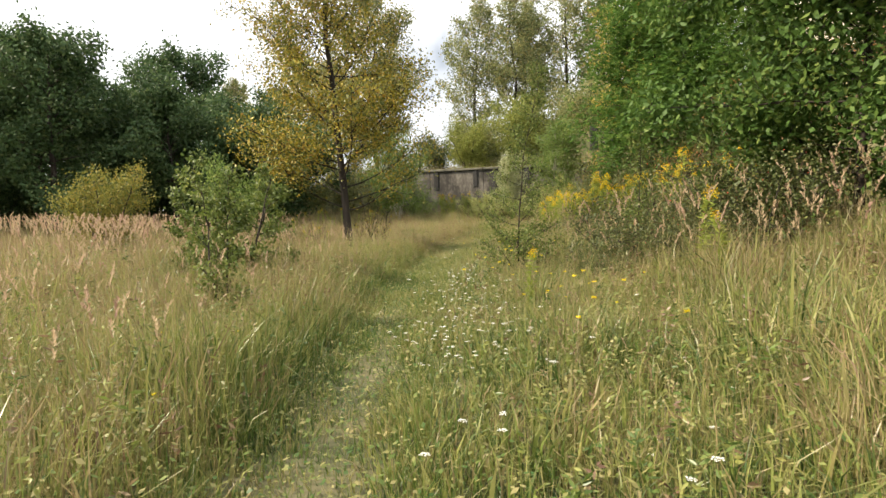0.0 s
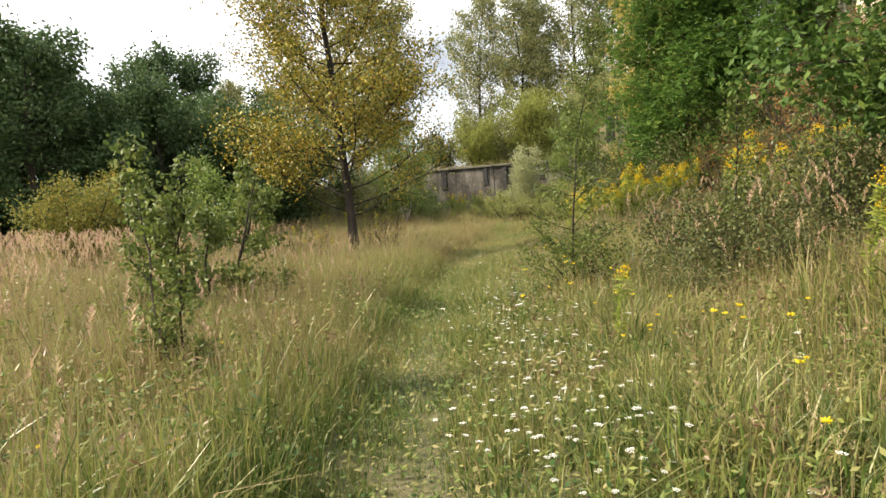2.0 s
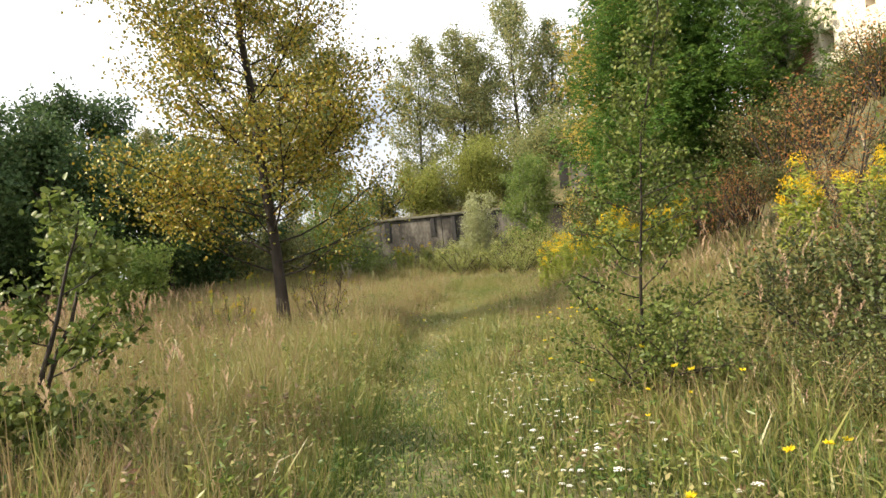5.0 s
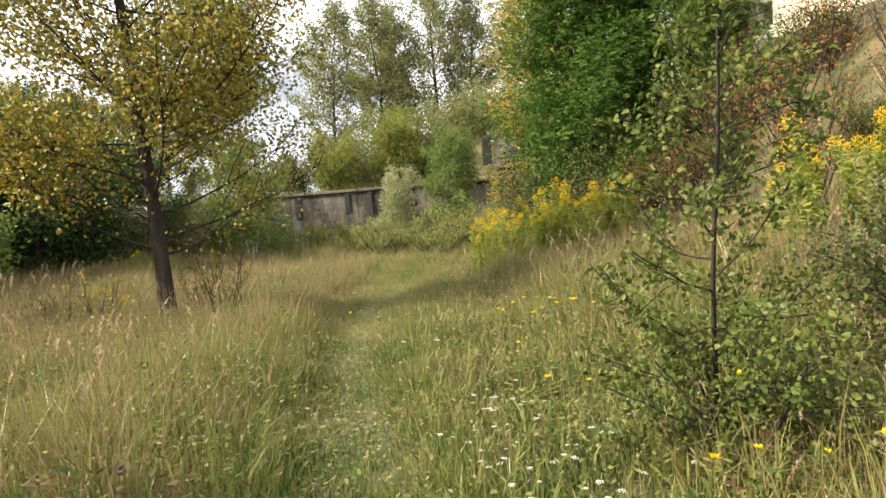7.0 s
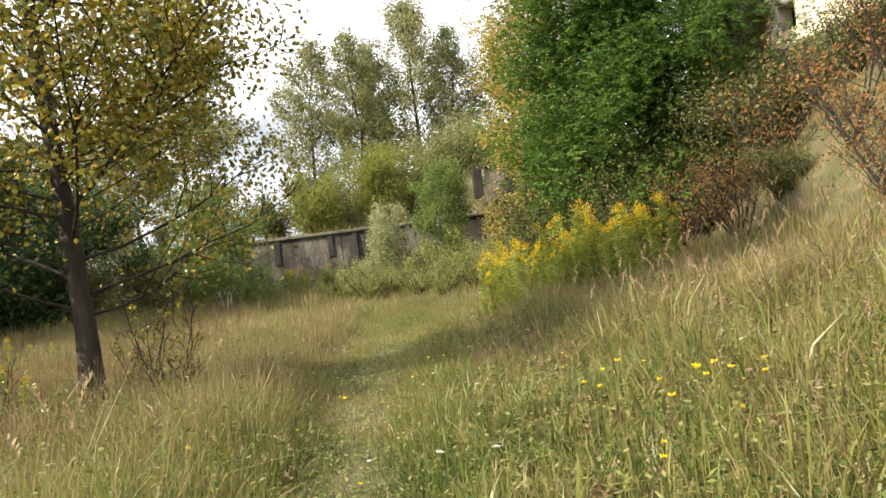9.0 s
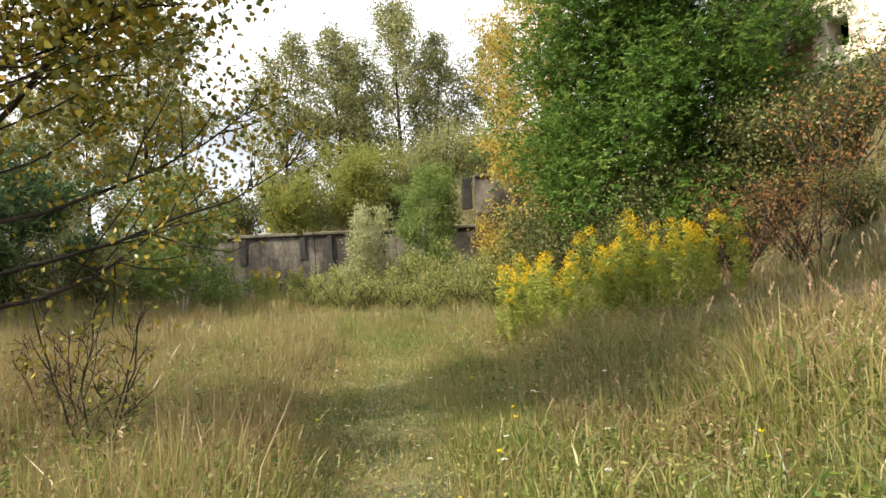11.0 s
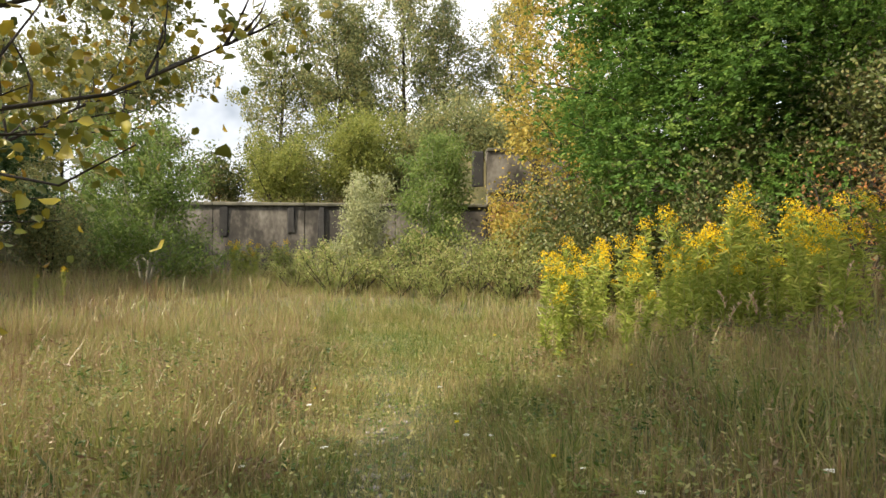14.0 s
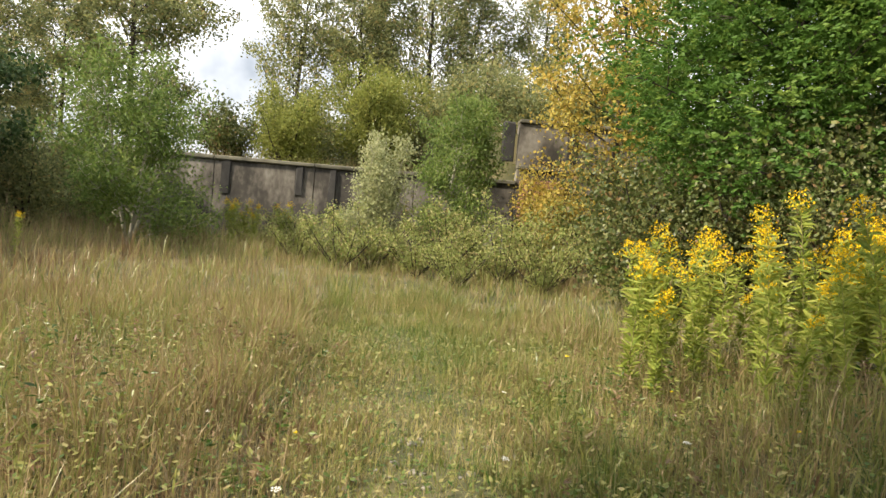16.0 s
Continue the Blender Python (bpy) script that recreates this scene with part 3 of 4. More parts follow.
for a, b in zip(ycuts, ycuts[1:]):
    for c, d in zip(zcuts, zcuts[1:]):
        my, mz = (a + b) / 2, (c + d) / 2
        if any(abs(my - h[0]) < h[2] / 2 and abs(mz - h[1]) < h[3] / 2 for h in HOLES):
            continue
        g = bmesh.ops.create_cube(bm, size=1.0)
        for v in g["verts"]:
            v.co = Vector((BX + 0.25 + v.co.x * 0.5, my + v.co.y * (b - a), mz + v.co.z * (d - c)))
bmesh.ops.remove_doubles(bm, verts=bm.verts, dist=0.0005)
part("wall", bm_mesh("wall", bm, M_RENDER), house)
# M_DARK floor and inner sheet are added; their colour paints the indoor shade
for nm, sx, sy, sz, lx, ly, lz, mat in (("side_wall", 9, 0.5, BZ1 - BZ0, BX + 5.02, BY1 - 0.25, BZ0, M_RENDER), ("side_wall", 9, 0.5, BZ1 - BZ0, BX + 5.02, BY0 + 0.25, BZ0, M_RENDER),
                                        ("back_wall", 0.5, BY1 - BY0, BZ1 - BZ0, BX + 9.8, (BY0 + BY1) / 2, BZ0, M_RENDER), ("roof", 10.6, BY1 - BY0 + 0.5, 0.25, BX + 5.0, (BY0 + BY1) / 2, BZ1, M_COPING),
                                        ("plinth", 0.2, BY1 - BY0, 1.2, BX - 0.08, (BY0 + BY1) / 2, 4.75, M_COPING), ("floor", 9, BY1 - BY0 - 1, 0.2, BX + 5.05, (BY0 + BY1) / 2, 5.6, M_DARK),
                                        ("dark_backing", 0.2, BY1 - BY0 - 1, BZ1 - BZ0 - 0.1, BX + 2.5, (BY0 + BY1) / 2, BZ0, M_DARK)):
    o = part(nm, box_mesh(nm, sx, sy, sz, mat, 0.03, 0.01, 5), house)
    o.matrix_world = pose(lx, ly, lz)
chip = box_mesh("brick", 0.03, 0.24, 0.068, M_BRICK, 0.006, 0.003, 9)
for row in range(14):
    for col in range(5 - row // 4):
        b = part("brick", chip, house)
        b.matrix_world = pose(BX - 0.006, 23.6 + (col + 0.5 * (row % 2)) * 0.25, 6.1 + row * 0.08)

# ---- trees ----
tree("autumn_tree", "young poplar turning yellow, slender dark trunk, airy crown", "tree", -2.17, 18.15, 11, M_YELLOWLEAF, leaves=49000, leaf=(0.068, 0.064), jitter=0.2, droop=0.5, oval=True, rz=60,
     H=11.5, r0=0.13, cb=0.10, R=3.2, prof="broad", limbs=80, up=0.26, subs=14, lean=(-0.28, 0.88), bend=0.5, wob=0.26, bare=2.4)

d1 = tree("shade_tree", "dark green broad-crowned tree in a shaded row", "tree", -16.2, 27.0, 21, M_DARKLEAF, leaves=18000, leaf=(0.2, 0.12), jitter=0.24, group="row of shaded trees",
          H=8.6, r0=0.15, cb=0.2, R=4.3, prof="egg", limbs=34, up=0.4, subs=9, bend=0.2)
d2 = tree("shade_tree", "dark green broad-crowned tree in a shaded row", "tree", -12.4, 30.6, 22, M_DARKLEAF, leaves=16000, leaf=(0.2, 0.12), jitter=0.24, group="row of shaded trees",
          H=6.0, r0=0.14, cb=0.16, R=3.9, prof="egg", limbs=32, up=0.4, subs=9, bend=0.2)
for i, (tx, ty, s) in enumerate(((-20.5, 26.5, 1.0), (-24.5, 24.0, 0.95), (-19, 31, 1.05), (-28, 29, 1.1), (-23, 34, 1.05))):
    again(d1, tx, ty, 70 * i + 30, s)
for i, (tx, ty, s) in enumerate(((-9.2, 33.5, 0.92), (-15.5, 33, 0.95), (-7.5, 38.5, 0.85), (-11.5, 38, 1.05), (-17.5, 37, 1.1))):
    again(d2, tx, ty, 65 * i + 100, s)

p1 = tree("tall_poplar", "tall grey-green poplar with an open ragged crown", "tree", 4.7, 62, 31, M_POPLAR, leaves=15500, leaf=(0.21, 0.15), jitter=0.24, group="poplars behind the wall",
          H=16.5, r0=0.2, cb=0.06, R=4.6, prof="egg", limbs=70, up=0.5, subs=9, bend=0.35, wob=0.3, twig=0.6)
p2 = tree("tall_poplar", "tall grey-green poplar with an open ragged crown", "tree", 8.6, 59.5, 32, M_POPLAR, leaves=14000, leaf=(0.21, 0.15), jitter=0.24, group="poplars behind the wall",
          H=16.5, r0=0.2, cb=0.08, R=4.0, prof="egg", limbs=66, up=0.55, subs=9, bend=0.35, wob=0.3, twig=0.6)
again(p1, 13.6, 59.5, 120, 1.08)
again(p2, 17.5, 61, 200, 0.95)
again(p2, 11.0, 64, 300, 0.92)
again(p1, 21.5, 58, 40, 0.95)
l1 = tree("mixed_tree", "grey-green tree with brownish tinge beyond the meadow", "tree", -4.5, 54.0, 33, M_POPLAR, leaves=28000, leaf=(0.2, 0.14), jitter=0.26, group="trees beyond the meadow",
          H=15.6, r0=0.2, cb=0.06, R=5.4, prof="egg", limbs=54, up=0.35, subs=10, bend=0.3, wob=0.3)
again(l1, -10.4, 50.5, 140, 0.72)
again(l1, -8.2, 57.0, 300, 0.75)
again(l1, -14.5, 48.5, 250, 0.66)
again(l1, -10.6, 42.5, 60, 0.55)

tree("locust_tree", "bright green feathery locust tree at the foot of the bank", "tree", 9.8, 25.6, 41, M_LOCUST, leaves=18000, leaf=(0.092, 0.05), jitter=0.34, pinnate=True,
     H=12.5, r0=0.12, cb=0.05, R=3.15, prof="broad", limbs=90, up=0.16, subs=12, bend=0.15)
lo = tree("locust_tree", "dark green feathery locust tree against the building", "tree", 12.6, 24.6, 42, M_LOCUST, leaves=8000, leaf=(0.08, 0.042), jitter=0.3, pinnate=True,
     H=7.6, r0=0.09, cb=0.1, R=3.3, prof="round", limbs=40, up=0.3, subs=10, bend=0.1)
again(lo, 12.4, 28.6, 130, 1.1)
tree("golden_tree", "golden-leaved tree growing above the wall's end", "tree", 12.6, 34.6, 43, M_GOLDLEAF, leaves=22000, leaf=(0.13, 0.1), jitter=0.2,
     H=13.5, r0=0.14, cb=0.04, R=3.8, prof="egg", limbs=70, up=0.3, subs=10, bend=0.3)
tree("bank_tree", "leafy green tree overhanging the edge of the bank", "tree", 6.1, 8.1, 44, M_BANK, leaves=62000, leaf=(0.11, 0.062), jitter=0.22,
     H=6.6, r0=0.07, cb=0.1, R=2.8, prof="egg", limbs=48, up=0.25, subs=10, bend=0.0)

# ---- shrubs ----
tree("willow_shrub", "green willow shrub in front of the wall", "shrub", -1.7, 35.9, 51, M_WILLOW, M_PALEBARK, leaves=22000, leaf=(0.13, 0.05), jitter=0.2,
     H=5.2, r0=0.05, cb=0.02, R=3.6, prof="broad", limbs=60, up=0.3, subs=8, stems=5, spread=0.9)
tree("green_shrub", "fresh green drooping shrub against the wall", "shrub", 7.9, 36.6, 52, M_WILLOW, M_PALEBARK, leaves=17000, leaf=(0.13, 0.05), jitter=0.18, droop=1.0,
     H=6.4, r0=0.08, cb=0.08, R=2.9, prof="egg", limbs=44, up=0.5, subs=7, stems=3, spread=0.7)
tree("silver_shrub", "pale silvery sallow shrub by the wall", "shrub", 4.7, 34.6, 53, M_SILVER, M_PALEBARK, leaves=14000, leaf=(0.09, 0.045), jitter=0.15,
     H=4.0, r0=0.04, cb=0.05, R=2.0, prof="cone", limbs=40, up=0.7, subs=6, stems=4, spread=0.6)
tree("lime_shrub", "yellow-green rounded shrub on top of the wall", "shrub", 6.9, 45.4, 54, M_LIME, leaves=16000, leaf=(0.14, 0.09), jitter=0.3,
     H=5.6, r0=0.06, cb=0.05, R=3.2, prof="egg", limbs=40, up=0.5, subs=8, stems=5, spread=1.5, wob=0.5)
tree("lime_shrub", "low yellow-green shrub on top of the wall", "shrub", 3.0, 45.6, 55, M_LIME, leaves=9500, leaf=(0.13, 0.085), jitter=0.3,
     H=3.9, r0=0.05, cb=0.05, R=2.5, prof="cone", limbs=34, up=0.5, subs=7, stems=5, spread=1.2, wob=0.5)
tree("dark_shrub", "dark low thicket on the terrace edge", "shrub", 0.4, 47.5, 56, M_BUSH, leaves=6000, leaf=(0.17, 0.1), jitter=0.25,
     H=2.4, r0=0.06, cb=0.05, R=1.8, prof="round", limbs=28, up=0.4, subs=6, stems=5, spread=1.2)
ls = tree("low_shrub", "low leafy shrub at the foot of the wall", "shrub", 6.3, 33.0, 57, M_PALEHERB, leaves=2300, leaf=(0.08, 0.045), jitter=0.10, group="shrubs along the wall foot",
          H=1.7, r0=0.014, cb=0.05, R=0.5, prof="cone", limbs=48, up=1.0, subs=4, stems=14, spread=1.2)
for i, (tx, ty, s) in enumerate(((3.5, 32.8, 0.9), (7.6, 32.0, 1.0), (8.8, 31.4, 1.1), (5.2, 31.8, 0.8), (9.6, 33.4, 1.2), (2.6, 34.6, 0.7), (10.9, 32.6, 1.2), (4.4, 33.4, 1.0), (6.9, 34.2, 1.3), (8.4, 34.0, 1.3), (5.8, 30.6, 0.7), (7.9, 30.4, 0.8), (9.4, 30.0, 0.9), (-0.4, 38.6, 0.7), (1.6, 37.2, 0.8), (2.9, 36.4, 0.9), (3.4, 35.6, 0.9))):
    again(ls, tx, ty, 50 * i + 20, s)
tree("wall_shrub", "yellowing shrub hiding the wall's east end", "shrub", 10.4, 34.8, 58, M_GOLDLEAF, leaves=6000, leaf=(0.1, 0.07), jitter=0.18,
          H=3.3, r0=0.04, cb=0.05, R=1.5, prof="round", limbs=34, up=0.5, subs=6, stems=4, spread=0.8)
tree("yellowing_bush", "rounded bush turning yellow in the dry meadow", "bush", -8.8, 17.3, 59, M_OLIVE, leaves=11000, leaf=(0.075, 0.05), jitter=0.16,
     H=2.5, r0=0.03, cb=0.03, R=1.6, prof="egg", limbs=44, up=0.5, subs=8, stems=6, spread=0.8)
tree("green_bush", "leafy green bush beside the yellowing tree", "bush", -5.3, 18.3, 60, M_WILLOW, leaves=7000, leaf=(0.09, 0.055), jitter=0.15,
     H=3.0, r0=0.04, cb=0.03, R=1.4, prof="egg", limbs=36, up=0.6, subs=7, stems=4, spread=0.7)
tree("young_hawthorn", "thin young green hawthorn in tall grass", "shrub", -1.85, 6.5, 61, M_HAW, leaves=1700, leaf=(0.046, 0.037), jitter=0.05, oval=True,
     H=1.8, r0=0.012, cb=0.08, R=0.6, prof="cone", limbs=18, up=0.6, subs=5, stems=2, spread=0.15)
tree("hawthorn_bush", "spreading green hawthorn bush in tall grass", "shrub", -2.75, 9.6, 62, M_HAW, leaves=7200, leaf=(0.06, 0.046), jitter=0.05, oval=True,
     H=2.1, r0=0.022, cb=0.02, R=1.6, prof="cone", limbs=40, up=0.08, subs=8, stems=5, spread=0.8, bend=0.5)
tree("hawthorn_sapling", "slender pale-stemmed sapling with short leafy branches", "sapling", 1.8, 10.15, 63, M_HAW, M_BARK, leaves=4300, leaf=(0.038, 0.03), jitter=0.045, oval=True,
     H=3.5, r0=0.014, cb=0.14, R=0.72, prof="cone", limbs=34, up=0.22, subs=7)
tree("low_hawthorn", "low dark hawthorn bush at the path's edge", "bush", 1.85, 10.0, 64, M_HAW, leaves=3300, leaf=(0.036, 0.029), jitter=0.06, oval=True,
     H=0.75, r0=0.012, cb=0.15, R=0.75, prof="round", limbs=26, up=0.15, subs=7, stems=4, spread=0.4)
br = tree("bramble_bush", "dark green bramble bush on the grassy verge", "bush", 3.7, 9.7, 65, M_BUSH, leaves=9000, leaf=(0.042, 0.031), jitter=0.14, oval=True, hips=26,
     H=0.95, r0=0.010, cb=0.05, R=1.6, prof="round", limbs=48, up=0.2, subs=8, stems=8, spread=1.0, wob=0.6)
tree("bramble_bush", "green bramble mixed with dry stems on the verge", "bush", 4.9, 8.3, 66, M_BUSH, leaves=9500, leaf=(0.043, 0.031), jitter=0.16, oval=True, hips=45,
     H=1.2, r0=0.010, cb=0.05, R=1.6, prof="round", limbs=44, up=0.3, subs=8, stems=8, spread=1.0, wob=0.6)
for i, (tx, ty, s) in enumerate(((4.7, 10.5, 0.9), (5.7, 9.6, 1.1), (4.1, 8.4, 0.6), (2.9, 9.2, 0.5))):
    again(br, tx, ty, 100 * i + 40, s)
bs = tree("bare_sapling", "thin sparsely leaved sapling among the brambles", "sapling", 3.5, 9.3, 67, M_HAW, M_BARK, leaves=900, leaf=(0.05, 0.03), jitter=0.05,
     H=2.3, r0=0.009, cb=0.2, R=0.5, prof="cone", limbs=16, up=0.8, subs=4)
sm = tree("red_shrub", "reddish autumn shrub with bare brown twigs on the bank", "shrub", 9.2, 16.8, 68, M_RED, leaves=800, leaf=(0.09, 0.04), jitter=0.16, group="red shrubs on the bank",
          H=2.3, r0=0.025, cb=0.15, R=1.5, prof="round", limbs=44, up=0.7, subs=7, stems=7, spread=0.9)
for i, (tx, ty, s) in enumerate(((10.6, 18.6, 1.0), (8.6, 19.4, 0.8), (11.3, 16.4, 0.8), (11.0, 21.0, 1.1), (9.4, 14.4, 0.9), (8.0, 15.6, 0.7), (10.4, 13.2, 0.9), (9.0, 21.4, 0.8), (12.2, 19.0, 0.9), (11.8, 14.6, 0.9), (9.8, 20.8, 0.8))):
    again(sm, tx, ty, 80 * i, s)
bb = tree("bank_bush", "green bush on the crest of the bank", "bush", 12.8, 20.0, 69, M_BUSH, leaves=8500, leaf=(0.065, 0.042), jitter=0.2, group="bushes on the bank",
          H=1.7, r0=0.03, cb=0.05, R=1.2, prof="round", limbs=34, up=0.4, subs=6, stems=5, spread=0.8)
for i, (tx, ty, s) in enumerate(((13.2, 17.6, 0.9), (12.9, 22.2, 1.2), (13.3, 15.0, 1.0), (11.2, 23.2, 1.3), (12.2, 26.8, 1.4), (8.3, 23.4, 1.0), (11.0, 28.5, 1.2), (10.6, 24.2, 1.5), (11.8, 22.4, 1.5), (13.0, 25.6, 1.6), (10.1, 19.9, 0.6), (9.9, 16.2, 0.5), (8.6, 24.8, 1.5), (7.5, 25.4, 1.2), (9.6, 24.9, 1.7), (8.4, 27.0, 1.6), (10.4, 25.6, 1.8))):
    again(bb, tx, ty, 60 * i + 15, s)

bd = tree("bare_shrub", "leafless dark twiggy shrub under the yellowing tree", "shrub", -1.3, 17.7, 73, M_YELLOWLEAF, leaves=120, leaf=(0.06, 0.045), jitter=0.05, group="bare shrubs under the tree",
          H=1.7, r0=0.008, cb=0.15, R=0.8, prof="cone", limbs=34, up=0.7, subs=6, stems=5, spread=0.5)
for i, (tx, ty, s) in enumerate(((-2.9, 17.2, 0.7), (-1.75, 18.9, 0.8), (-3.6, 17.8, 0.6))):
    again(bd, tx, ty, 90 * i + 20, s)
for i, (tx, ty, s) in enumerate(((4.4, 8.9, 0.9), (5.2, 10.8, 0.9))):
    again(bs, tx, ty, 70 * i, s)

# ---- thickets that close the distance ----
th = tree("thicket_bush", "dense dark green thicket under the trees", "bush", -14.0, 26.0, 71, M_DARKLEAF, leaves=7000, leaf=(0.14, 0.09), jitter=0.3, group="thicket under the trees",
          H=2.2, r0=0.03, cb=0.03, R=1.9, prof="round", limbs=36, up=0.4, subs=7, stems=6, spread=1.3)
for i in range(13):
    again(th, -31 + i * 1.9 + 0.6 * math.sin(i * 3.1), 29.5 + 0.42 * i + 1.5 * math.sin(i * 2.3), 47 * i, 0.95 + 0.25 * math.sin(i * 1.7))
for i in range(9):
    again(th, -42 + i * 2.9, 40 + 2 * math.sin(i * 1.9), 61 * i, 1.5 + 0.2 * math.sin(i * 2.7))
for i in range(6):
    again(d1, -48 + i * 6.2, 46 + 3 * math.sin(i * 2.1), 71 * i, 1.25 + 0.15 * math.sin(i * 1.3))
tb = tree("terrace_bush", "green-brown scrub growing on the terrace", "bush", 3.2, 50.5, 72, M_POPLAR, leaves=9000, leaf=(0.14, 0.09), jitter=0.35, group="scrub on the terrace",
          H=3.8, r0=0.05, cb=0.03, R=2.4, prof="cone", limbs=40, up=0.8, subs=7, stems=5, spread=1.3, twig=0.6)
for i, (tx, ty, s) in enumerate(((5.0, 51, 1.1), (9.3, 47.5, 1.1), (12.2, 46.0, 1.15), (8.0, 54, 1.3), (12.5, 52.5, 1.4), (15.8, 48, 1.4), (18.5, 53, 1.5), (4.5, 56, 1.2), (21, 46, 1.6), (16.5, 42, 1.2), (24, 55, 1.7))):
    again(tb, tx, ty, 53 * i + 11, s)
for i, (tx, ty, s) in enumerate(((-4.8, 38.6, 0.9), (-7.0, 36.8, 1.0), (-3.2, 41.0, 0.9), (-9.5, 39.6, 1.1), (-5.6, 42.5, 1.2))):
    again(tb, tx, ty, 77 * i + 31, s * 0.8)


# ---- goldenrod ----
def goldenrod(seed, H):
    r = np.random.default_rng(seed)
    root = new("goldenrod")
    t = np.linspace(0, 1, 8)
    bendx, bendy = r.normal(0, 0.1, 2)
    st = np.stack([bendx * t ** 2 * H, bendy * t ** 2 * H, t * H], -1)
    part("stem", tube_mesh("stem", [(st, np.linspace(0.005, 0.002, 8))], M_STALK, 4), root)
    n = 150
    f = r.uniform(0.15, 0.92, n)
    p = np.stack([np.interp(f, t, st[:, c]) for c in range(3)], -1)
    az = r.uniform(0, 2 * np.pi, n)
    out = np.stack([np.cos(az), np.sin(az), r.uniform(-0.2, 1.3, n)], -1) * 2.2
    part("foliage", leaves_mesh("foliage", r, p, 0.12, 0.026, M_HERB, 0.3, out, oval=True), root)
    P = []
    for b in range(16):
        q = 0.88 + 0.12 * b / 15
        s0 = np.array([np.interp(q, t, st[:, c]) for c in range(3)])
        a = b * 2.4
        L = (0.15 - 0.10 * (b / 15)) * H / 1.3
        line = curve_line(r, s0, (math.cos(a), math.sin(a), 0.55), L * 1.15, 5, -0.8, 0.12)
        k = int(12 * (0.4 + L * 3))
        u = r.uniform(0.15, 1, k) * 5
        P.append(np.stack([np.interp(u, np.arange(6), line[:, c]) for c in range(3)], -1) + r.normal(0, 0.011, (k, 3)) + np.array([0, 0, 0.008]))
    P = np.concatenate(P)
    tagged(part("flower_plume", leaves_mesh("flower_plume", r, P, 0.022, 0.017, M_GOLD, -0.3), root, "yellow flower plume"), kind="stuff")
    return tagged(root, "tall goldenrod in full yellow bloom", "wildflower", "goldenrod stands")


RODS = [goldenrod(80 + i, h) for i, h in enumerate((1.35, 1.15, 1.5, 1.0))]
gr = random.Random(5)
spots = []


def clump(n, cx, cy, rx, ry, s0=0.85, s1=1.1):
    for _ in range(n):
        a, q = gr.uniform(0, 2 * math.pi), math.sqrt(gr.random())
        spots.append((cx + rx * q * math.cos(a), cy + ry * q * math.sin(a), gr.uniform(s0, s1)))


clump(60, 5.45, 21.9, 1.15, 1.3, 0.75, 1.2)
spots.append((5.77, 20.7, 1.38))
clump(38, 6.7, 20.3, 1.0, 1.1, 0.8, 1.2)
clump(16, 7.6, 21.6, 0.8, 0.8)
clump(13, 6.1, 13.6, 0.8, 0.6, 0.95, 1.35)
clump(9, 7.1, 13.2, 0.6, 0.5, 0.9, 1.2)
clump(1, 1.5, 7.2, 0.06, 0.08, 0.68, 0.7)
clump(2, 3.6, 7.2, 0.3, 0.2, 0.8, 0.9)
clump(9, 1.3, 36.2, 0.5, 0.3, 1.0, 1.2)
clump(7, 2.6, 35.9, 0.5, 0.3, 0.95, 1.15)
clump(10, -4.5, 31.0, 2.2, 1.2, 0.5, 0.8)
clump(8, -5.5, 24.0, 1.6, 1.5, 0.4, 0.6)
clump(6, -3.2, 17.6, 0.8, 0.5, 0.45, 0.6)
clump(8, 11.2, 37.4, 0.8, 0.2, 0.8, 1.0)
for i, (sx, sy, s) in enumerate(spots):
    if sy > float(wall_y(sx)) - 0.3:
        sy = float(wall_y(sx)) - 0.4
    m = pose(sx, sy, land1(sx, sy), 0, 0, gr.uniform(0, 360)) @ Matrix.Diagonal((s, s, s, 1))
    if i < 4:
        RODS[i].matrix_basis = m
    else:
        copy_thing(RODS[i % 4], m @ Matrix.Diagonal((*[1 / v for v in RODS[i % 4].scale], 1)))


# ---- small flowers ----
def umbel(seed, H):
    r = np.random.default_rng(seed)
    root = new("yarrow")
    t = np.linspace(0, 1, 5)
    st = np.stack([r.normal(0, 0.06) * t ** 2, r.normal(0, 0.06) * t ** 2, t * H], -1)
    lines = [(st, np.linspace(0.0022, 0.0014, 5))]
    V, F = [], []
    for k in range(13):
        a, q = k * 2.4, 0.0085 * math.sqrt(k)
        c = st[-1] + np.array([q * math.cos(a), q * math.sin(a), 0.012 - q * 0.15])
        lines.append((np.stack([st[-2] * 0.15 + st[-1] * 0.85, c]), np.array([0.0009, 0.0007])))
        ang = np.arange(6) * np.pi / 3 + a
        ring = c + np.stack([0.0066 * np.cos(ang), 0.0066 * np.sin(ang), np.zeros(6)], -1)
        base = len(V) * 7
        V.append(np.concatenate([[c + np.array([0, 0, 0.003])], ring]))
        F += [[base, base + 1 + j, base + 1 + (j + 1) % 6] for j in range(6)]
    part("stem", tube_mesh("stem", lines, M_STALK, 3), root)
    V = np.concatenate(V)
    part("flower_head", fast_mesh("flower_head", V, [np.array(F)], M_WHITE, np.stack([np.full(len(V), 0.5), np.ones(len(V))], -1)), root, "flat white flower head")
    return tagged(root, "white yarrow with a flat flower head in grass", "wildflower", "white meadow flowers")


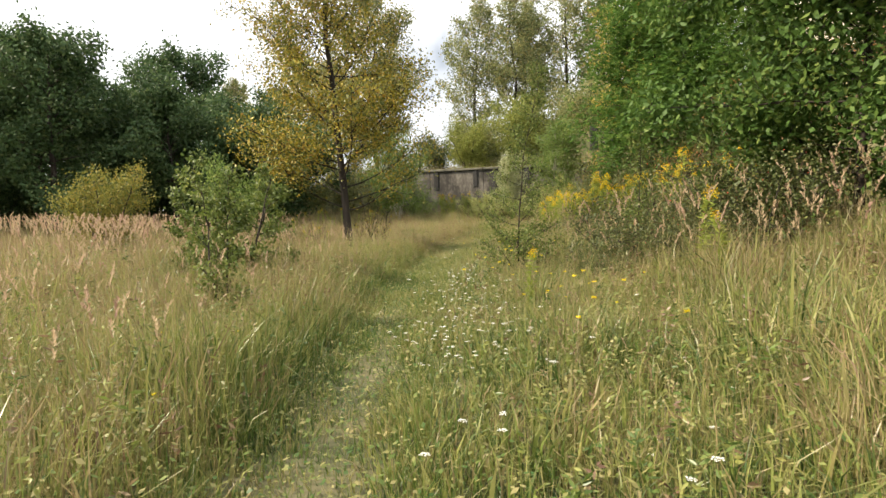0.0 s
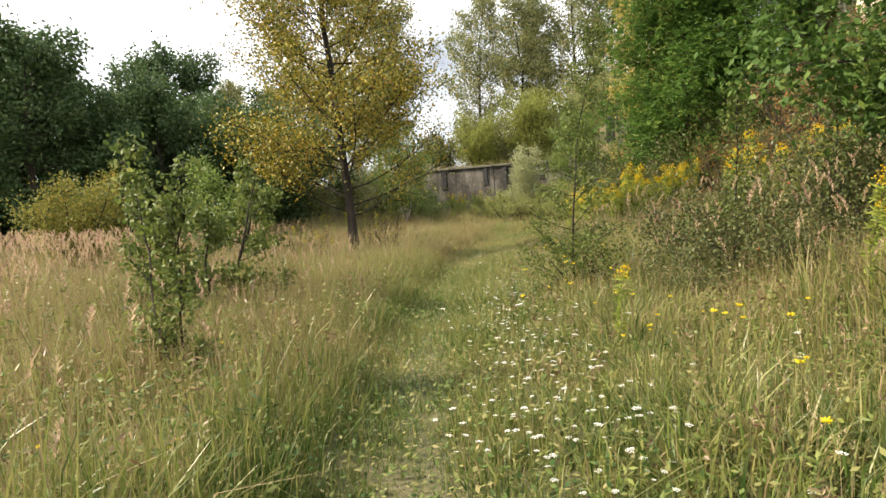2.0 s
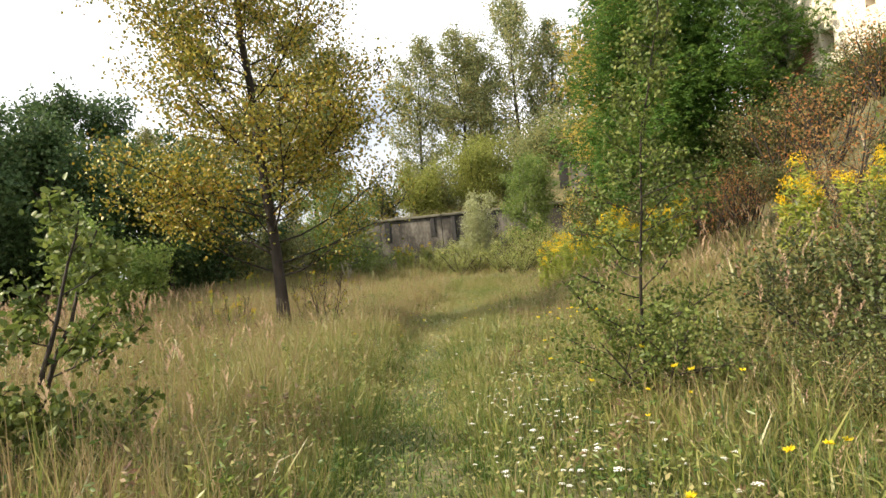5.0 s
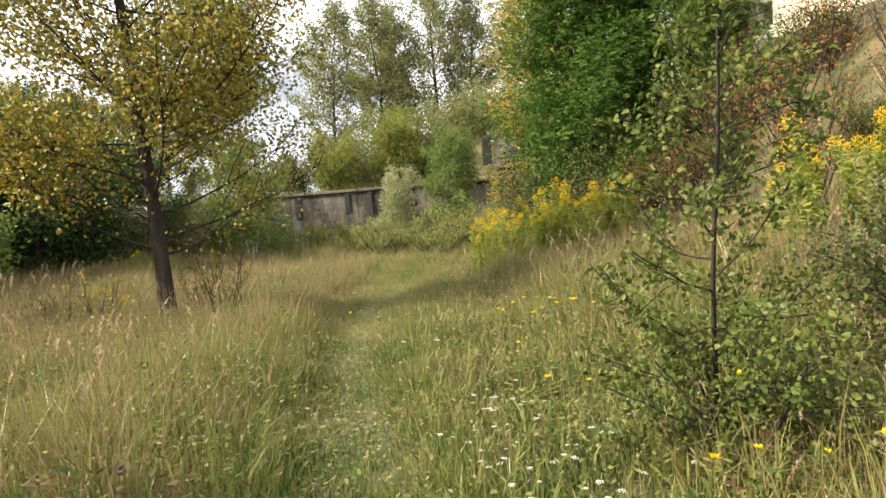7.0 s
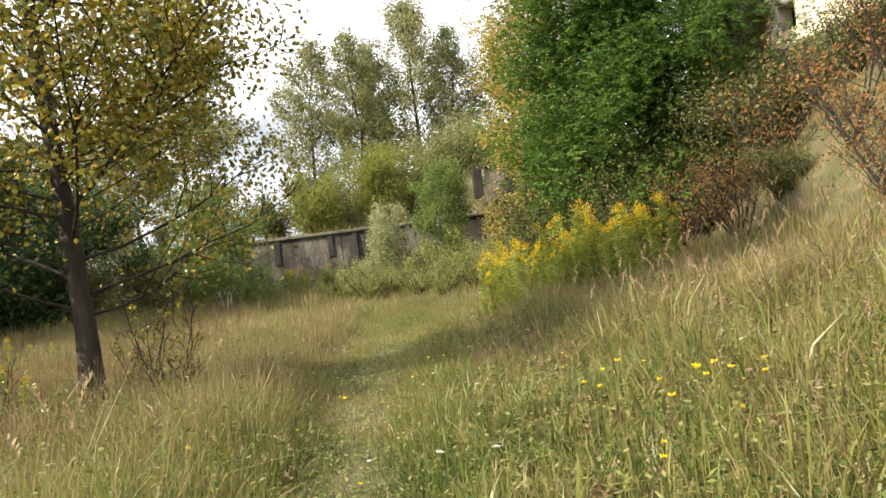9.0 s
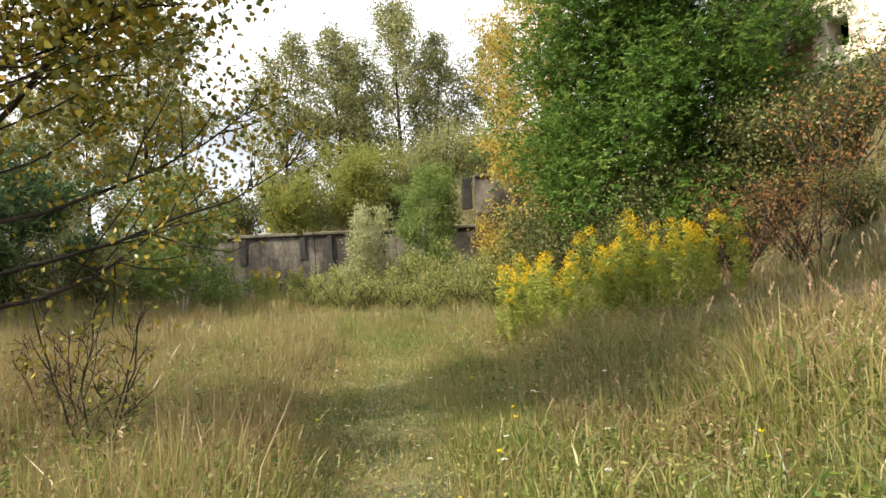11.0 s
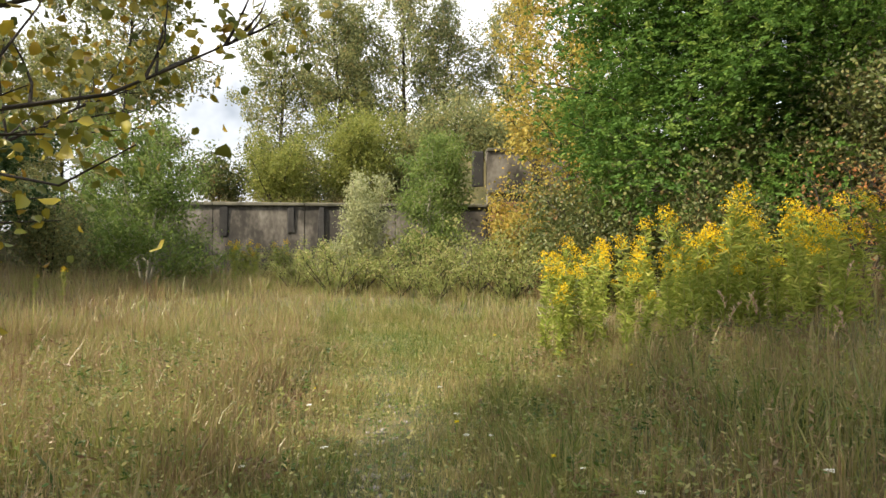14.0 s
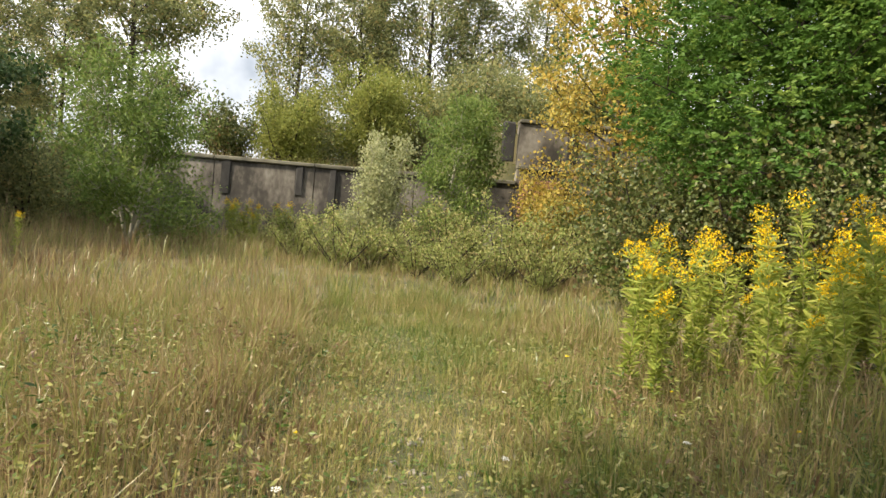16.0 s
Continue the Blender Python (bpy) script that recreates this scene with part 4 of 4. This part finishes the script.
def hawkweed(seed, H):
    r = np.random.default_rng(seed)
    root = new("hawkweed")
    t = np.linspace(0, 1, 5)
    st = np.stack([r.normal(0, 0.08) * t ** 2, r.normal(0, 0.08) * t ** 2, t * H], -1)
    part("stem", tube_mesh("stem", [(st, np.linspace(0.002, 0.0013, 5))], M_STALK, 3), root)
    n = 26
    a = np.arange(n) * 2.4
    p = np.repeat(st[-1:], n, 0) + np.array([0, 0, 0.002])
    out = np.stack([np.cos(a), np.sin(a), np.linspace(0.9, 0.15, n)], -1) * 6
    part("flower_head", leaves_mesh("flower_head", r, p, 0.024, 0.008, M_YELLOW, 0.0, out), root, "bright yellow flower head")
    return tagged(root, "yellow hawkweed on a thin stalk in grass", "wildflower", "yellow meadow flowers")


def sow(kinds, n, place):
    for i in range(n):
        x, y, s = place()
        m = pose(x, y, land1(x, y), gr.uniform(-8, 8), gr.uniform(-8, 8), gr.uniform(0, 360)) @ Matrix.Diagonal((s, s, s, 1))
        src = kinds[i % len(kinds)]
        if i < len(kinds):
            src.matrix_basis = m
        else:
            copy_thing(src, m @ Matrix.Diagonal((*[1 / v for v in src.scale], 1)))


def by_path(d0, d1, y0, y1, s0=0.5, s1=0.9):
    y = gr.uniform(y0, y1)
    return float(path_x(y)) + gr.triangular(d0, d1, d0 + 0.4 * (d1 - d0)), y, gr.uniform(s0, s1)


Y = [umbel(100 + i, h) for i, h in enumerate((0.24, 0.30, 0.36))]
sow(Y, 400, lambda: by_path(0.0, 1.6, 4.4, 11.4, 0.36, 0.66) if gr.random() < 0.74 else (by_path(-0.3, 3.2, 2.2, 8.5) if gr.random() < 0.6 else by_path(-2.5, 3.2, 12, 22)))
K = [hawkweed(120 + i, h) for i, h in enumerate((0.30, 0.42, 0.55))]
sow(K, 90, lambda: by_path(0.7, 2.8, 4.0, 14.0, 0.8, 1.2) if gr.random() < 0.6 else (by_path(-2.2, -0.6, 3.0, 9.0) if gr.random() < 0.4 else by_path(-3.0, 3.5, 13.0, 22.0)))


# ---- feathery grass plumes ----
def plumes(n, test, x0, x1, y0, y1, h0, h1, size, name, label, m=22, mat=None):
    x, y = scatter(rng, n * 4, x0, x1, y0, y1)
    x, y = keep(test(x, y), x, y)
    x, y = x[:n], y[:n]
    n = len(x)
    H = rng.uniform(h0, h1, n)
    a = rng.uniform(0, 2 * np.pi, n)
    lean = rng.uniform(0.02, 0.22, n)
    root = np.stack([x, y, land(x, y)], -1)
    dirn = np.stack([np.cos(a) * lean, np.sin(a) * lean, np.ones(n)], -1)
    neck = root + dirn * H[:, None]
    V, F, U, base = [], [], [], 0
    side = np.stack([-np.sin(a), np.cos(a), np.zeros(n)], -1) * 0.0016
    V.append(np.stack([root - side, root + side, neck], 1).reshape(-1, 3))
    F.append(np.arange(n)[:, None] * 3 + np.array([[0, 1, 2]]))
    U.append(np.full(3 * n, 0.2))
    base = 3 * n
    tone = np.clip(rng.normal(0.5, 0.25, n), 0, 1)
    for k in range(m):
        q = k / (m - 1)
        at = neck + (dirn + np.stack([np.cos(a), np.sin(a), -np.ones(n)], -1) * 0.25 * q) * (size * q)
        ang = rng.uniform(0, 2 * np.pi, n)
        wide = size * 0.17 * math.sin(math.pi * (0.12 + 0.8 * q)) * rng.uniform(0.6, 1.2, n)
        tip = at + np.stack([np.cos(ang) * wide, np.sin(ang) * wide, np.full(n, size * 0.17)], -1)
        w = np.stack([-np.sin(ang), np.cos(ang), np.zeros(n)], -1) * size * 0.035
        V.append(np.stack([at, (at + tip) / 2 + w, tip, (at + tip) / 2 - w], 1).reshape(-1, 3))
        F.append(np.arange(n)[:, None] * 4 + np.array([[0, 1, 2]]) + base)
        F.append(np.arange(n)[:, None] * 4 + np.array([[0, 2, 3]]) + base)
        U.append(np.repeat(tone, 4))
        base += 4 * n
    u = np.concatenate(U)
    me = fast_mesh(name, np.concatenate(V), F, mat or M_PLUME, np.stack([u, np.zeros(len(u))], -1))
    return tagged(new(name, me), label, "grass", kind="stuff")


plumes(260, lambda x, y: (off_path(x, y) < -1.0), -5.5, -0.8, 2.5, 13, 0.62, 0.92, 0.15, "reed_grass_plumes", "pale feathery reed grass plumes in tall meadow grass")
plumes(1300, lambda x, y: (x > -3 - 0.8 * y) & (np.sin(x * 0.8) * np.sin(y * 0.6) > -0.3), -16, -3.6, 7, 20, 0.8, 1.1, 0.18, "pink_grass_plumes", "pinkish dry grass plumes massed in the meadow")
plumes(300, lambda x, y: (off_path(x, y) > 2.2), 2.5, 9, 6, 19, 0.65, 0.95, 0.16, "verge_grass_plumes", "straw-coloured grass plumes on the bank")

plumes(260, lambda x, y: off_path(x, y) > 2.3, 2.4, 7.5, 4.2, 11, 0.85, 1.3, 0.17, "tall_dry_plumes", "tall bleached grass plumes among the brambles")
plumes(3600, lambda x, y: (off_path(x, y) < -0.7) | (off_path(x, y) > 0.9), -5, 5.5, 2.5, 24, 0.35, 0.75, 0.07, "grass_seed_heads", "thin straw-coloured grass seed heads above the meadow", 9)


def forbs(n, per):
    """Leafy stalks among the grass: some green, some withered brown."""
    x, y = scatter(rng, n * 3, -5.5, 6, 1.8, 24)
    dd = off_path(x, y)
    x, y = keep((dd < -0.6) | (dd > 0.8), x, y)
    x, y = x[:n], y[:n]
    n = len(x)
    H = grass_height(x, y) * rng.uniform(0.5, 1.15, n)
    g = np.repeat(np.arange(n), per)
    q = rng.uniform(0.15, 1.0, len(g))
    sway = rng.normal(0, 0.12, (n, 2))
    p = np.stack([x[g] + sway[g, 0] * q * H[g], y[g] + sway[g, 1] * q * H[g], land(x[g], y[g]) + q * H[g]], -1)
    az = rng.uniform(0, 2 * np.pi, len(g))
    out = np.stack([np.cos(az), np.sin(az), np.full(len(g), 0.4)], -1) * 2.0
    tone = np.clip(np.where(rng.random(n) < 0.3, 0.95, rng.uniform(0.0, 0.5, n))[g] + rng.normal(0, 0.06, len(g)), 0.01, 0.99)
    me = leaves_mesh("meadow_herbs", rng, p, 0.06, 0.018, M_GRASS, 0.3, out, tone)
    return tagged(new("meadow_herbs", me), "leafy green and withered brown herbs among the grass", "herbs", kind="stuff")


forbs(4200, 16)

# ---- stones in the worn path ----
stone_r = random.Random(9)
STONES = []
for i in range(3):
    bm = bmesh.new()
    bmesh.ops.create_icosphere(bm, subdivisions=1, radius=0.03)
    for v in bm.verts:
        v.co = Vector((v.co.x * stone_r.uniform(0.8, 1.3), v.co.y * stone_r.uniform(0.7, 1.2), v.co.z * stone_r.uniform(0.4, 0.6)))
    STONES.append(bm_mesh("stone", bm, M_STONE))
for i in range(110):
    y = stone_r.uniform(18.6, 21.6)
    x = float(path_x(y)) + stone_r.gauss(-0.15, 0.35)
    o = new("stone", STONES[i % 3])
    s = stone_r.uniform(0.5, 1.4)
    o.matrix_world = pose(x, y, land1(x, y) + 0.004, 0, 0, stone_r.uniform(0, 360)) @ Matrix.Diagonal((s, s, s, 1))
    tagged(o, "small grey stone lying in the worn path", "stone", "stones in the worn path")
